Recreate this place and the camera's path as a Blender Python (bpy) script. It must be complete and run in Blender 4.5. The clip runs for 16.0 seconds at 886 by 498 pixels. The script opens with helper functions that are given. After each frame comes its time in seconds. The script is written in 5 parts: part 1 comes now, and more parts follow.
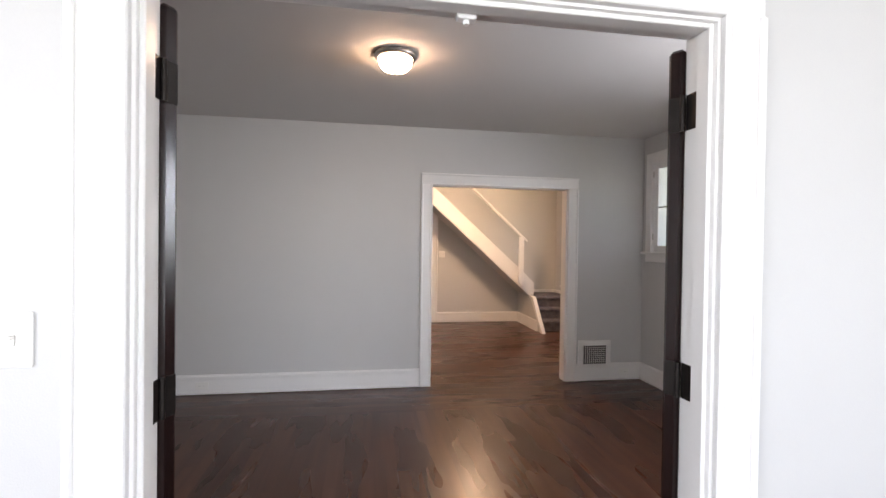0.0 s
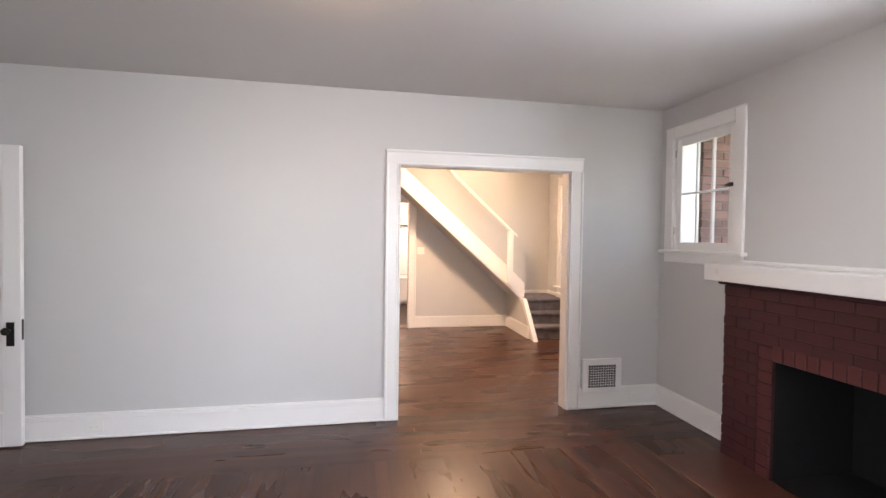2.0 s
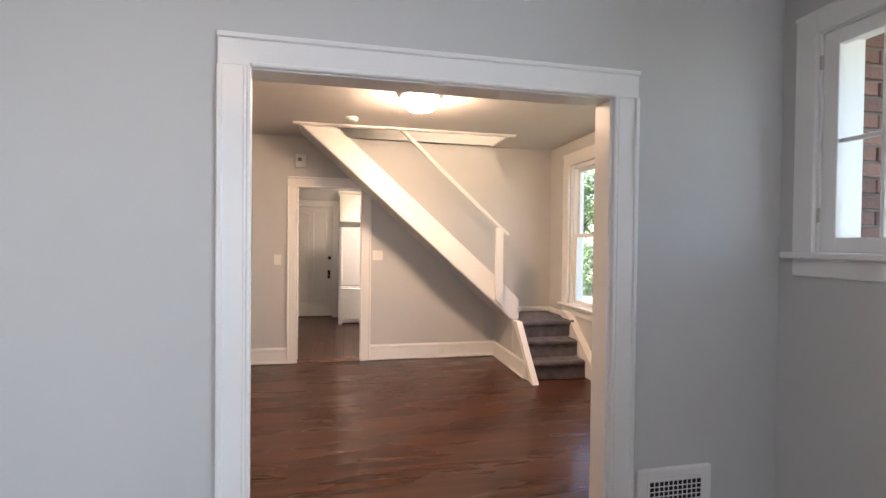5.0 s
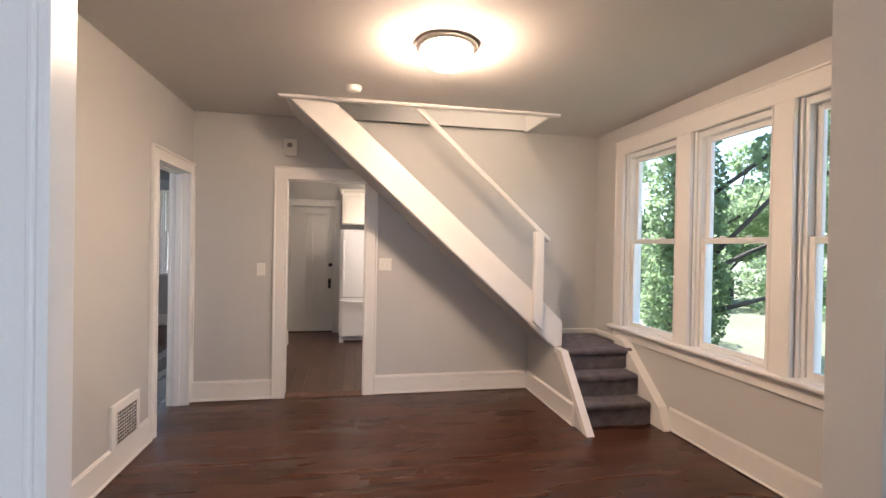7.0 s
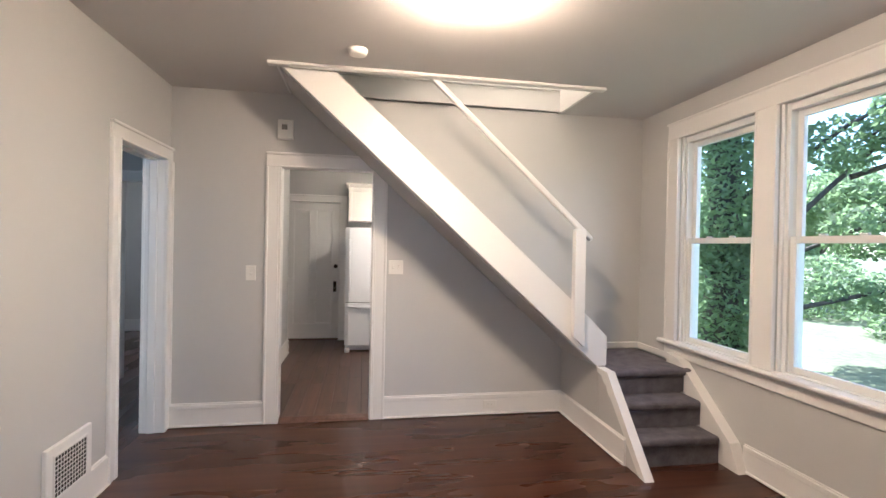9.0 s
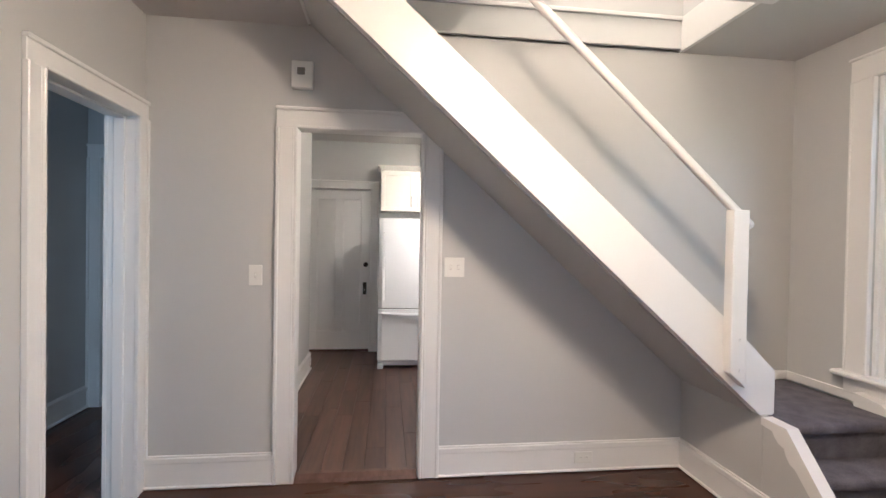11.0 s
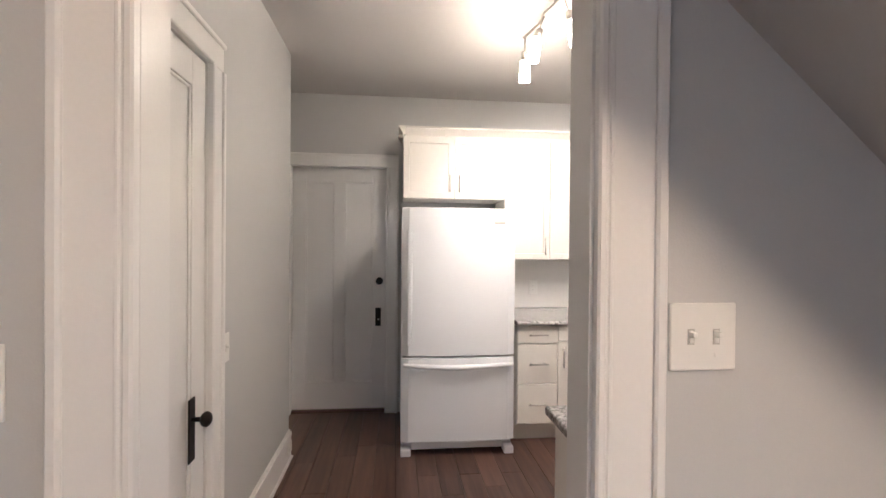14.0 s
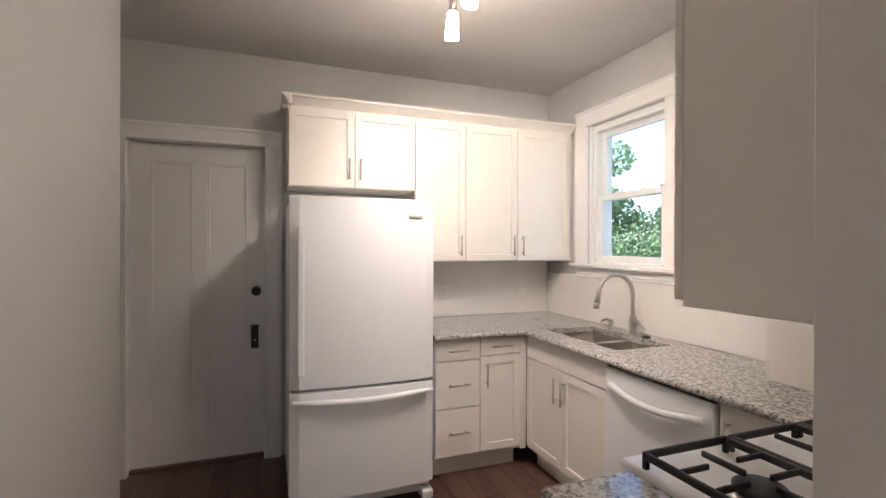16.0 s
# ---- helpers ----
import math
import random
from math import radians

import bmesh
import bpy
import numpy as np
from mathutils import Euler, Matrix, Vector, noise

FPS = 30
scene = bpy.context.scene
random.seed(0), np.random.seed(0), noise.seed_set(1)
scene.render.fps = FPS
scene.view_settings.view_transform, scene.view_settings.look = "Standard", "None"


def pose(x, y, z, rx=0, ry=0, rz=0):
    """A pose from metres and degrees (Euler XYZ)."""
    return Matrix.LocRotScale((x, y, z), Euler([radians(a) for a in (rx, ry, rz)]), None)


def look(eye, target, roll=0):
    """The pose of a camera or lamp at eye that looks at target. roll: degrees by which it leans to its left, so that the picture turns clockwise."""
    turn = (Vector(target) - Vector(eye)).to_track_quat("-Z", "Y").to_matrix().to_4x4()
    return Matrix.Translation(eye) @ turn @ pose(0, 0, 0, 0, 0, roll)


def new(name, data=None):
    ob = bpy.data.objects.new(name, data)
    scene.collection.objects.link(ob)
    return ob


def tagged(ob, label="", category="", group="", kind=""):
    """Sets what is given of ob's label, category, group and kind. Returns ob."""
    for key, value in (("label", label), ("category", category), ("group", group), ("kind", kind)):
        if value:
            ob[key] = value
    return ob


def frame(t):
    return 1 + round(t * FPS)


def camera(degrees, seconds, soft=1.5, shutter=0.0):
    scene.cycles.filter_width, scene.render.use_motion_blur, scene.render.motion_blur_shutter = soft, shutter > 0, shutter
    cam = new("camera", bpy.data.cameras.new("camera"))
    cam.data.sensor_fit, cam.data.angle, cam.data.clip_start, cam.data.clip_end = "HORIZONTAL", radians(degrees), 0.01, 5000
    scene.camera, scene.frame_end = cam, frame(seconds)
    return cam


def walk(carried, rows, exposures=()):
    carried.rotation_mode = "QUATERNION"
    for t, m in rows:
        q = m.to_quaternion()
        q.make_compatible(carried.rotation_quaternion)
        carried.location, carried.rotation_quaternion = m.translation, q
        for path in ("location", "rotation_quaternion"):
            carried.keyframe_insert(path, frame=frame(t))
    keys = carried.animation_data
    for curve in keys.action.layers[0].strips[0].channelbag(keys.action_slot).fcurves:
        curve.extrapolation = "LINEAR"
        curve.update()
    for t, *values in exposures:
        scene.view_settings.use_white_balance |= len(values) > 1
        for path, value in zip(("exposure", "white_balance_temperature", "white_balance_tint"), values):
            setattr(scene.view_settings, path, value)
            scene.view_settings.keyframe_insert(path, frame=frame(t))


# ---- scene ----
cam = camera(87.3, 16.0)
PATH = [
    (0, (0.203, 0.486, 1.448), (0.526, 2.46, 1.424), 0.8),
    (0.5, (0.253, 0.634, 1.436), (0.589, 2.605, 1.408), 0.7),
    (1, (0.326, 0.89, 1.439), (0.679, 2.858, 1.405), 0.7),
    (1.5, (0.412, 1.127, 1.454), (0.774, 3.093, 1.411), 0.8),
    (2, (0.49, 1.44, 1.461), (0.868, 3.403, 1.414), 0.8),
    (2.5, (0.613, 1.725, 1.433), (1.003, 3.686, 1.392), 0.7),
    (3, (0.756, 2.019, 1.432), (1.152, 3.98, 1.397), 0.7),
    (3.5, (0.876, 2.339, 1.423), (1.28, 4.297, 1.386), 0.7),
    (4, (0.997, 2.659, 1.419), (1.409, 4.616, 1.384), 0.7),
    (4.2, (1.043, 2.806, 1.417), (1.465, 4.761, 1.379), 0.6),
    (6.3, (1.278, 4.066, 1.416), (1.665, 6.028, 1.403), 0.8),
    (6.5, (1.262, 4.177, 1.413), (1.654, 6.138, 1.399), 0.9),
    (7, (1.252, 4.404, 1.44), (1.633, 6.367, 1.426), 1.0),
    (7.5, (1.267, 4.555, 1.435), (1.638, 6.52, 1.428), 0.9),
    (8, (1.289, 4.708, 1.44), (1.654, 6.675, 1.43), 0.8),
    (8.2, (1.302, 4.771, 1.443), (1.66, 6.738, 1.432), 0.9),
    (10.5, (1.197, 5.845, 1.403), (1.485, 7.824, 1.379), 0.9),
    (11, (1.159, 6.178, 1.395), (1.4, 8.164, 1.367), 1.0),
    (11.5, (1.146, 6.521, 1.385), (1.359, 8.509, 1.362), 0.9),
    (12, (1.137, 6.912, 1.393), (1.342, 8.901, 1.368), 0.7),
    (12.5, (1.105, 7.25, 1.39), (1.301, 9.24, 1.368), 0.8),
    (13, (1.071, 7.574, 1.39), (1.262, 9.565, 1.372), 0.7),
    (13.5, (1.064, 7.892, 1.391), (1.258, 9.883, 1.372), 0.6),
    (14, (1.036, 8.161, 1.401), (1.238, 10.151, 1.386), 0.5),
    (14.5, (0.994, 8.38, 1.397), (1.262, 10.362, 1.386), 0.4),
    (15, (1.011, 8.557, 1.402), (1.428, 10.513, 1.384), 0.2),
    (15.5, (1.011, 8.704, 1.4), (1.589, 10.619, 1.388), 0.1),
    (16, (0.985, 8.778, 1.393), (1.684, 10.652, 1.385), 0.2),
]
EXPOSURES = [(0.0, 2.15, 7000, 22), (1.0, 2.65, 7000, 23), (2.0, 2.95, 6950, 23), (4.0, 2.75, 6600, 19), (6.5, 2.2, 6050, 18), (7.0, 2.2, 5950, 17), (8.0, 2.3, 5650, 13), (11.0, 2.4, 5200, 10), (12.5, 2.45, 5250, 11), (13.0, 2.5, 5250, 11), (13.5, 2.45, 5350, 12), (14.0, 2.2, 5400, 13), (14.6, 2.0, 5550, 17), (16.0, 1.75, 5550, 14)]
walk(cam, [(t, look(eye, target, roll)) for t, eye, target, roll in PATH], EXPOSURES)

# ---- world, sun, lamps, exposure ----
world = bpy.data.worlds.new("world")
scene.world = world
world.use_nodes = True
wn = world.node_tree.nodes
sky = wn.new("ShaderNodeTexSky")
sky.sky_type, sky.sun_disc = "NISHITA", False
sky.sun_elevation, sky.sun_rotation = radians(55), radians(-20)
world.node_tree.links.new(sky.outputs[0], wn["Background"].inputs[0])
wn["Background"].inputs[1].default_value = 0.13


def lamp(name, kind, m, energy, color=(1, 1, 1), **more):
    data = bpy.data.lights.new(name, kind)
    data.energy, data.color = energy, color
    if kind == "AREA":
        data.shape, data.size, data.size_y = "RECTANGLE", more["w"], more["h"]
        data.spread = radians(more.get("spread", 170))
    elif kind == "SUN":
        data.angle = radians(more["angle"])
    else:
        data.shadow_soft_size = more["r"]
    ob = new(name, data)
    ob.matrix_world = m
    return ob


DAY = (0.79, 0.91, 1.0)
WARM = (1.0, 0.80, 0.60)
lamp("sun", "SUN", look((-2, 8, 12), (0, 2.5, 0)), 4.5, (1.0, 0.95, 0.88), angle=0.5)
# area lamps that stand in for daylight, set in window openings out of view
lamp("skylight_front", "AREA", look((1.3, -2.25, 1.5), (1.1, 3, 1.45)), 30, DAY, w=3.6, h=1.6)
lamp("skylight_front_side", "AREA", look((-2.35, -0.5, 1.5), (1, 0.4, 1.3)), 16, DAY, w=1.6, h=1.5)
lamp("skylight_living", "AREA", look((3.38, 2.17, 1.86), (0, 2.6, 2.0)), 17, DAY, w=0.6, h=0.85)
# added bluish fill that brightens the hall; no window is known there
lamp("hall_fill", "AREA", look((-0.78, 6.13, 1.6), (-0.8, 9, 1.3)), 2.2, (0.74, 0.90, 1.0), w=0.7, h=1.2)
lamp("bulb_upstairs", "POINT", pose(2.35, 8.6, 3.75), 11.0, (1.0, 0.76, 0.52), r=0.08)
for hx, hy in ((1.74, 10.70), (1.73, 10.42), (1.83, 10.05)):
    spot = lamp("track_spot", "SPOT", look((hx, hy, 2.305), (2.5, 11.63, 1.12)), 9.2, WARM, r=0.03)
    spot.data.spot_size, spot.data.spot_blend = radians(125), 0.8


# ---- materials ----
def nodes_of(name):
    m = bpy.data.materials.new(name)
    m.use_nodes = True
    return m, m.node_tree.nodes, m.node_tree.links, m.node_tree.nodes["Principled BSDF"]


def surface(name, color, rough=0.5, metal=0.0, grain=40.0, vary=0.06, bump=0.05, stretch=(1, 1, 1), random_tint=0.0, coat=0.0, stain=2.0):
    m, n, l, b = nodes_of(name)
    co = n.new("ShaderNodeTexCoord")
    mp = n.new("ShaderNodeMapping")
    mp.inputs["Scale"].default_value = stretch
    l.new(co.outputs["Object"], mp.inputs[0])
    fine = n.new("ShaderNodeTexNoise")
    fine.inputs["Scale"].default_value, fine.inputs["Detail"].default_value = grain, 6
    broad = n.new("ShaderNodeTexNoise")
    broad.inputs["Scale"].default_value, broad.inputs["Detail"].default_value = stain, 3
    l.new(mp.outputs[0], fine.inputs[0])
    l.new(mp.outputs[0], broad.inputs[0])
    add = n.new("ShaderNodeMath")
    add.operation = "ADD"
    l.new(fine.outputs[0], add.inputs[0])
    l.new(broad.outputs[0], add.inputs[1])
    last = add
    if random_tint:
        info = n.new("ShaderNodeObjectInfo")
        mul = n.new("ShaderNodeMath")
        mul.operation, mul.inputs[1].default_value = "MULTIPLY_ADD", random_tint
        l.new(info.outputs["Random"], mul.inputs[0])
        l.new(add.outputs[0], mul.inputs[2])
        last = mul
    ramp = n.new("ShaderNodeValToRGB")
    top = 2.0 + random_tint
    lo, hi = 1 - vary, 1 + vary
    ramp.color_ramp.elements[0].position, ramp.color_ramp.elements[1].position = 0.3, 0.7
    ramp.color_ramp.elements[0].color = (*[c * lo for c in color], 1)
    ramp.color_ramp.elements[1].color = (*[min(c * hi, 1) for c in color], 1)
    div = n.new("ShaderNodeMath")
    div.operation, div.inputs[1].default_value = "DIVIDE", top
    l.new(last.outputs[0], div.inputs[0])
    l.new(div.outputs[0], ramp.inputs[0])
    l.new(ramp.outputs[0], b.inputs["Base Color"])
    rr = n.new("ShaderNodeMapRange")
    rr.inputs[3].default_value, rr.inputs[4].default_value = rough * 0.96, min(1, rough * 1.04)
    l.new(broad.outputs[0], rr.inputs[0])
    l.new(rr.outputs[0], b.inputs["Roughness"])
    b.inputs["Metallic"].default_value = metal
    b.inputs["Coat Weight"].default_value = coat
    if bump:
        bp = n.new("ShaderNodeBump")
        bp.inputs["Strength"].default_value, bp.inputs["Distance"].default_value = bump, 0.004
        l.new(fine.outputs[0], bp.inputs["Height"])
        l.new(bp.outputs[0], b.inputs["Normal"])
    return m


def glowing(name, color, strength):
    m, n, l, b = nodes_of(name)
    b.inputs["Base Color"].default_value = (0.9, 0.88, 0.82, 1)
    b.inputs["Emission Color"].default_value = (*color, 1)
    b.inputs["Emission Strength"].default_value = strength
    b.inputs["Roughness"].default_value = 0.3
    return m


def glass_like(name, rough=0.0):
    m, n, l, b = nodes_of(name)
    b.inputs["Base Color"].default_value = (0.96, 0.99, 0.98, 1)
    b.inputs["Transmission Weight"].default_value = 1.0
    b.inputs["Roughness"].default_value = rough
    b.inputs["IOR"].default_value = 1.02
    return m


def granite_like(name):
    m, n, l, b = nodes_of(name)
    co = n.new("ShaderNodeTexCoord")
    v = n.new("ShaderNodeTexVoronoi")
    v.inputs["Scale"].default_value = 120
    v2 = n.new("ShaderNodeTexNoise")
    v2.inputs["Scale"].default_value, v2.inputs["Detail"].default_value = 60, 8
    v2.inputs["Roughness"].default_value = 0.75
    l.new(co.outputs["Object"], v.inputs[0])
    l.new(co.outputs["Object"], v2.inputs[0])
    sep = n.new("ShaderNodeSeparateColor")
    l.new(v.outputs["Color"], sep.inputs[0])
    mixv = n.new("ShaderNodeMath")
    mixv.operation = "MULTIPLY_ADD"
    mixv.inputs[1].default_value = 0.30
    l.new(sep.outputs[0], mixv.inputs[0])
    l.new(v2.outputs[0], mixv.inputs[2])
    r = n.new("ShaderNodeValToRGB")
    e = r.color_ramp.elements
    e[0].position, e[0].color = 0.42, (0.03, 0.03, 0.033, 1)
    e[1].position, e[1].color = 0.90, (0.56, 0.55, 0.53, 1)
    for p, c in ((0.5, (0.17, 0.16, 0.16, 1)), (0.60, (0.30, 0.285, 0.27, 1)), (0.70, (0.45, 0.435, 0.415, 1))):
        k = e.new(p)
        k.color = c
    l.new(mixv.outputs[0], r.inputs[0])
    l.new(r.outputs[0], b.inputs["Base Color"])
    b.inputs["Roughness"].default_value = 0.12
    return m


def wood_like(name, dark, light, rough, along, tint=0.5, scale=1.0, coat=0.0, detail=8, fine=0.65, relief=0.05, sheen=0.25):
    m, n, l, b = nodes_of(name)
    co = n.new("ShaderNodeTexCoord")
    info = n.new("ShaderNodeObjectInfo")
    off = n.new("ShaderNodeVectorMath")
    off.operation = "MULTIPLY_ADD"
    off.inputs[1].default_value = (37, 53, 11)
    cmb = n.new("ShaderNodeCombineXYZ")
    for i in range(3):
        l.new(info.outputs["Random"], cmb.inputs[i])
    l.new(cmb.outputs[0], off.inputs[0])
    l.new(co.outputs["Object"], off.inputs[2])
    mp = n.new("ShaderNodeMapping")
    mp.inputs["Scale"].default_value = (2.2 * scale, 34 * scale, 34 * scale) if along == "x" else (34 * scale, 2.2 * scale, 34 * scale)
    l.new(off.outputs[0], mp.inputs[0])
    g = n.new("ShaderNodeTexNoise")
    g.inputs["Scale"].default_value, g.inputs["Detail"].default_value, g.inputs["Roughness"].default_value = 1.6, detail, fine
    l.new(mp.outputs[0], g.inputs[0])
    mul = n.new("ShaderNodeMath")
    mul.operation, mul.inputs[1].default_value = "MULTIPLY_ADD", tint
    l.new(info.outputs["Random"], mul.inputs[0])
    l.new(g.outputs[0], mul.inputs[2])
    r = n.new("ShaderNodeValToRGB")
    e = r.color_ramp.elements
    e[0].position, e[0].color = 0.32, (*dark, 1)
    e[1].position, e[1].color = 0.62 + tint, (*light, 1)
    l.new(mul.outputs[0], r.inputs[0])
    l.new(r.outputs[0], b.inputs["Base Color"])
    rr = n.new("ShaderNodeMapRange")
    rr.inputs[3].default_value, rr.inputs[4].default_value = rough * (1 - sheen), rough * (1 + sheen)
    l.new(g.outputs[0], rr.inputs[0])
    l.new(rr.outputs[0], b.inputs["Roughness"])
    b.inputs["Coat Weight"].default_value = coat
    b.inputs["Coat Roughness"].default_value = 0.2
    bp = n.new("ShaderNodeBump")
    bp.inputs["Strength"].default_value, bp.inputs["Distance"].default_value = relief, 0.002
    l.new(g.outputs[0], bp.inputs["Height"])
    l.new(bp.outputs[0], b.inputs["Normal"])
    return m


def worn_floor(m, stretch):
    """Broad uneven patches in tone and sheen that run on from board to board."""
    n, l = m.node_tree.nodes, m.node_tree.links
    b = n["Principled BSDF"]
    geo = n.new("ShaderNodeNewGeometry")
    mp = n.new("ShaderNodeMapping")
    mp.inputs["Scale"].default_value = stretch
    l.new(geo.outputs["Position"], mp.inputs[0])
    cloud = n.new("ShaderNodeTexNoise")
    cloud.inputs["Scale"].default_value, cloud.inputs["Detail"].default_value = 0.8, 2
    l.new(mp.outputs[0], cloud.inputs[0])
    tone = n.new("ShaderNodeMapRange")
    tone.inputs[1].default_value, tone.inputs[2].default_value = 0.32, 0.68
    tone.inputs[3].default_value, tone.inputs[4].default_value = 0.82, 1.12
    l.new(cloud.outputs[0], tone.inputs[0])
    mul = n.new("ShaderNodeVectorMath")
    mul.operation = "SCALE"
    l.new(b.inputs["Base Color"].links[0].from_socket, mul.inputs[0])
    l.new(tone.outputs[0], mul.inputs["Scale"])
    l.new(mul.outputs[0], b.inputs["Base Color"])
    sheen = n.new("ShaderNodeMapRange")
    sheen.inputs[1].default_value, sheen.inputs[2].default_value = 0.32, 0.68
    sheen.inputs[3].default_value, sheen.inputs[4].default_value = 0.25, 0.31
    l.new(cloud.outputs[0], sheen.inputs[0])
    l.new(sheen.outputs[0], b.inputs["Roughness"])
    b.inputs["Specular IOR Level"].default_value = 0.34



GREY = surface("wall_paint", (0.56, 0.557, 0.545), 0.55, grain=260, vary=0.02, bump=0.12)
CEILING = surface("ceiling_paint", (0.61, 0.59, 0.573), 0.8, grain=200, vary=0.02, bump=0.15)
WHITE = surface("trim_paint", (0.80, 0.79, 0.77), 0.28, grain=120, vary=0.02, bump=0.04)
DOORWHITE = surface("door_paint", (0.76, 0.75, 0.73), 0.3, grain=90, vary=0.03, bump=0.05)
CABWHITE = surface("cabinet_paint", (0.80, 0.77, 0.71), 0.35, grain=60, vary=0.015, bump=0.01)
APPLIANCE = surface("white_enamel", (0.80, 0.81, 0.83), 0.30, grain=300, vary=0.006, bump=0.05, stain=0.3)
PLASTIC = surface("white_plastic", (0.80, 0.79, 0.75), 0.35, vary=0.01, bump=0.0)
# greyer tone for the shade in the switch slots
SLOTSHADE = surface("switch_slot_shade", (0.52, 0.50, 0.46), 0.4, vary=0.01, bump=0.0)
OUTLETMAT = surface("outlet_slot", (0.25, 0.24, 0.22), 0.5, vary=0.02, bump=0.0)
BRONZE = surface("dark_bronze", (0.018, 0.014, 0.012), 0.38, 0.6, grain=60, vary=0.3, bump=0.05)
CHROME = surface("brushed_nickel", (0.52, 0.49, 0.45), 0.3, 1.0, grain=150, vary=0.05, bump=0.02)
STEEL = surface("stainless_steel", (0.62, 0.59, 0.55), 0.38, 1.0, grain=150, vary=0.06, bump=0.03)
BLACKIRON = surface("cast_iron", (0.012, 0.012, 0.014), 0.45, 0.2, grain=200, vary=0.3, bump=0.2)
# near-black colour that puts the shade of gaps and holes into the surface
GAPSHADE = surface("gap_shade", (0.01, 0.01, 0.01), 0.8, vary=0.2, bump=0.0)
MAHOGANY = wood_like("mahogany_stain", (0.004, 0.0018, 0.0018), (0.016, 0.005, 0.004), 0.22, "z", 0.1)
FLOOR_X = wood_like("dark_oak_across", (0.036, 0.0125, 0.0078), (0.088, 0.0350, 0.0190), 0.25, "x", 0.22, 0.24, 0.0, 2, 0.4, 0.0, 0.03)
FLOOR_Y = wood_like("dark_oak_along", (0.036, 0.0125, 0.0078), (0.088, 0.0350, 0.0190), 0.25, "y", 0.22, 0.24, 0.0, 2, 0.4, 0.0, 0.03)
worn_floor(FLOOR_X, (1.3, 6.0, 1.0))
worn_floor(FLOOR_Y, (6.0, 1.3, 1.0))
LAMINATE = wood_like("brown_laminate", (0.020, 0.0105, 0.008), (0.165, 0.092, 0.070), 0.36, "y", 0.36, 0.6, 0.0, 7, 0.6)
SUBFLOOR = surface("subfloor", (0.012, 0.007, 0.005), 0.7, vary=0.3, bump=0.1)
CARPET = surface("carpet", (0.125, 0.115, 0.130), 0.95, grain=220, vary=0.55, bump=1.0, stain=11)
BRICKRED = surface("painted_brick", (0.056, 0.0105, 0.0115), 0.6, grain=45, vary=0.25, bump=0.45, random_tint=0.4, stain=6)
RINGRED = surface("painted_edging_brick", (0.088, 0.020, 0.019), 0.6, grain=45, vary=0.25, bump=0.45, random_tint=0.4, stain=6)
MORTARRED = surface("painted_mortar", (0.040, 0.0075, 0.0085), 0.75, grain=80, vary=0.2, bump=0.4)
HEARTHMAT = surface("hearth_tile", (0.085, 0.030, 0.020), 0.42, grain=30, vary=0.25, bump=0.15)
SOOT = surface("soot", (0.0035, 0.0032, 0.0035), 0.85, grain=25, vary=0.5, bump=0.5)
PORCHBRICK = surface("porch_brick", (0.19, 0.105, 0.088), 0.85, grain=60, vary=0.35, bump=0.6, random_tint=0.8, stain=7)
PORCHMORTAR = surface("porch_mortar", (0.17, 0.15, 0.135), 0.9, grain=80, vary=0.2, bump=0.5)
GRANITE = granite_like("granite")
TILE = surface("backsplash_tile", (0.80, 0.78, 0.74), 0.2, grain=30, vary=0.02, bump=0.02)
VINYL = surface("window_vinyl", (0.80, 0.81, 0.80), 0.35, vary=0.015, bump=0.0)
GLASS = glass_like("window_glass")
BOWL = glowing("frosted_bowl", (1.0, 0.70, 0.44), 50.0)
SMALLBOWL = glowing("frosted_bowl_dim", (1.0, 0.70, 0.45), 11.0)
SHADEGLOW = glowing("frosted_shade", (1.0, 0.78, 0.54), 26.0)
FANGLOW = glowing("fan_light_glass", (1.0, 0.95, 0.88), 4.0)
LAWN = surface("lawn", (0.135, 0.150, 0.085), 0.95, grain=9, vary=0.5, bump=0.6, stain=0.4)
BARK = surface("bark", (0.085, 0.072, 0.060), 0.95, grain=26, vary=0.45, bump=1.0, stretch=(1, 1, 0.25))
LEAF = surface("leaf", (0.12, 0.165, 0.085), 0.55, grain=3, vary=0.55, bump=0.0, stain=1.2)


def let_light_through(m, color, share):
    """Thin leaves: part of the light passes from the far side."""
    n, l = m.node_tree.nodes, m.node_tree.links
    out = next(k for k in n if k.type == "OUTPUT_MATERIAL")
    b = next(k for k in n if k.type == "BSDF_PRINCIPLED")
    tr = n.new("ShaderNodeBsdfTranslucent")
    tr.inputs[0].default_value = (*color, 1)
    mix = n.new("ShaderNodeMixShader")
    mix.inputs[0].default_value = share
    l.new(b.outputs[0], mix.inputs[1])
    l.new(tr.outputs[0], mix.inputs[2])
    l.new(mix.outputs[0], out.inputs[0])


let_light_through(LEAF, (0.33, 0.45, 0.22), 0.5)
SIDING = surface("siding", (0.72, 0.72, 0.70), 0.7, grain=30, vary=0.06, bump=0.1)


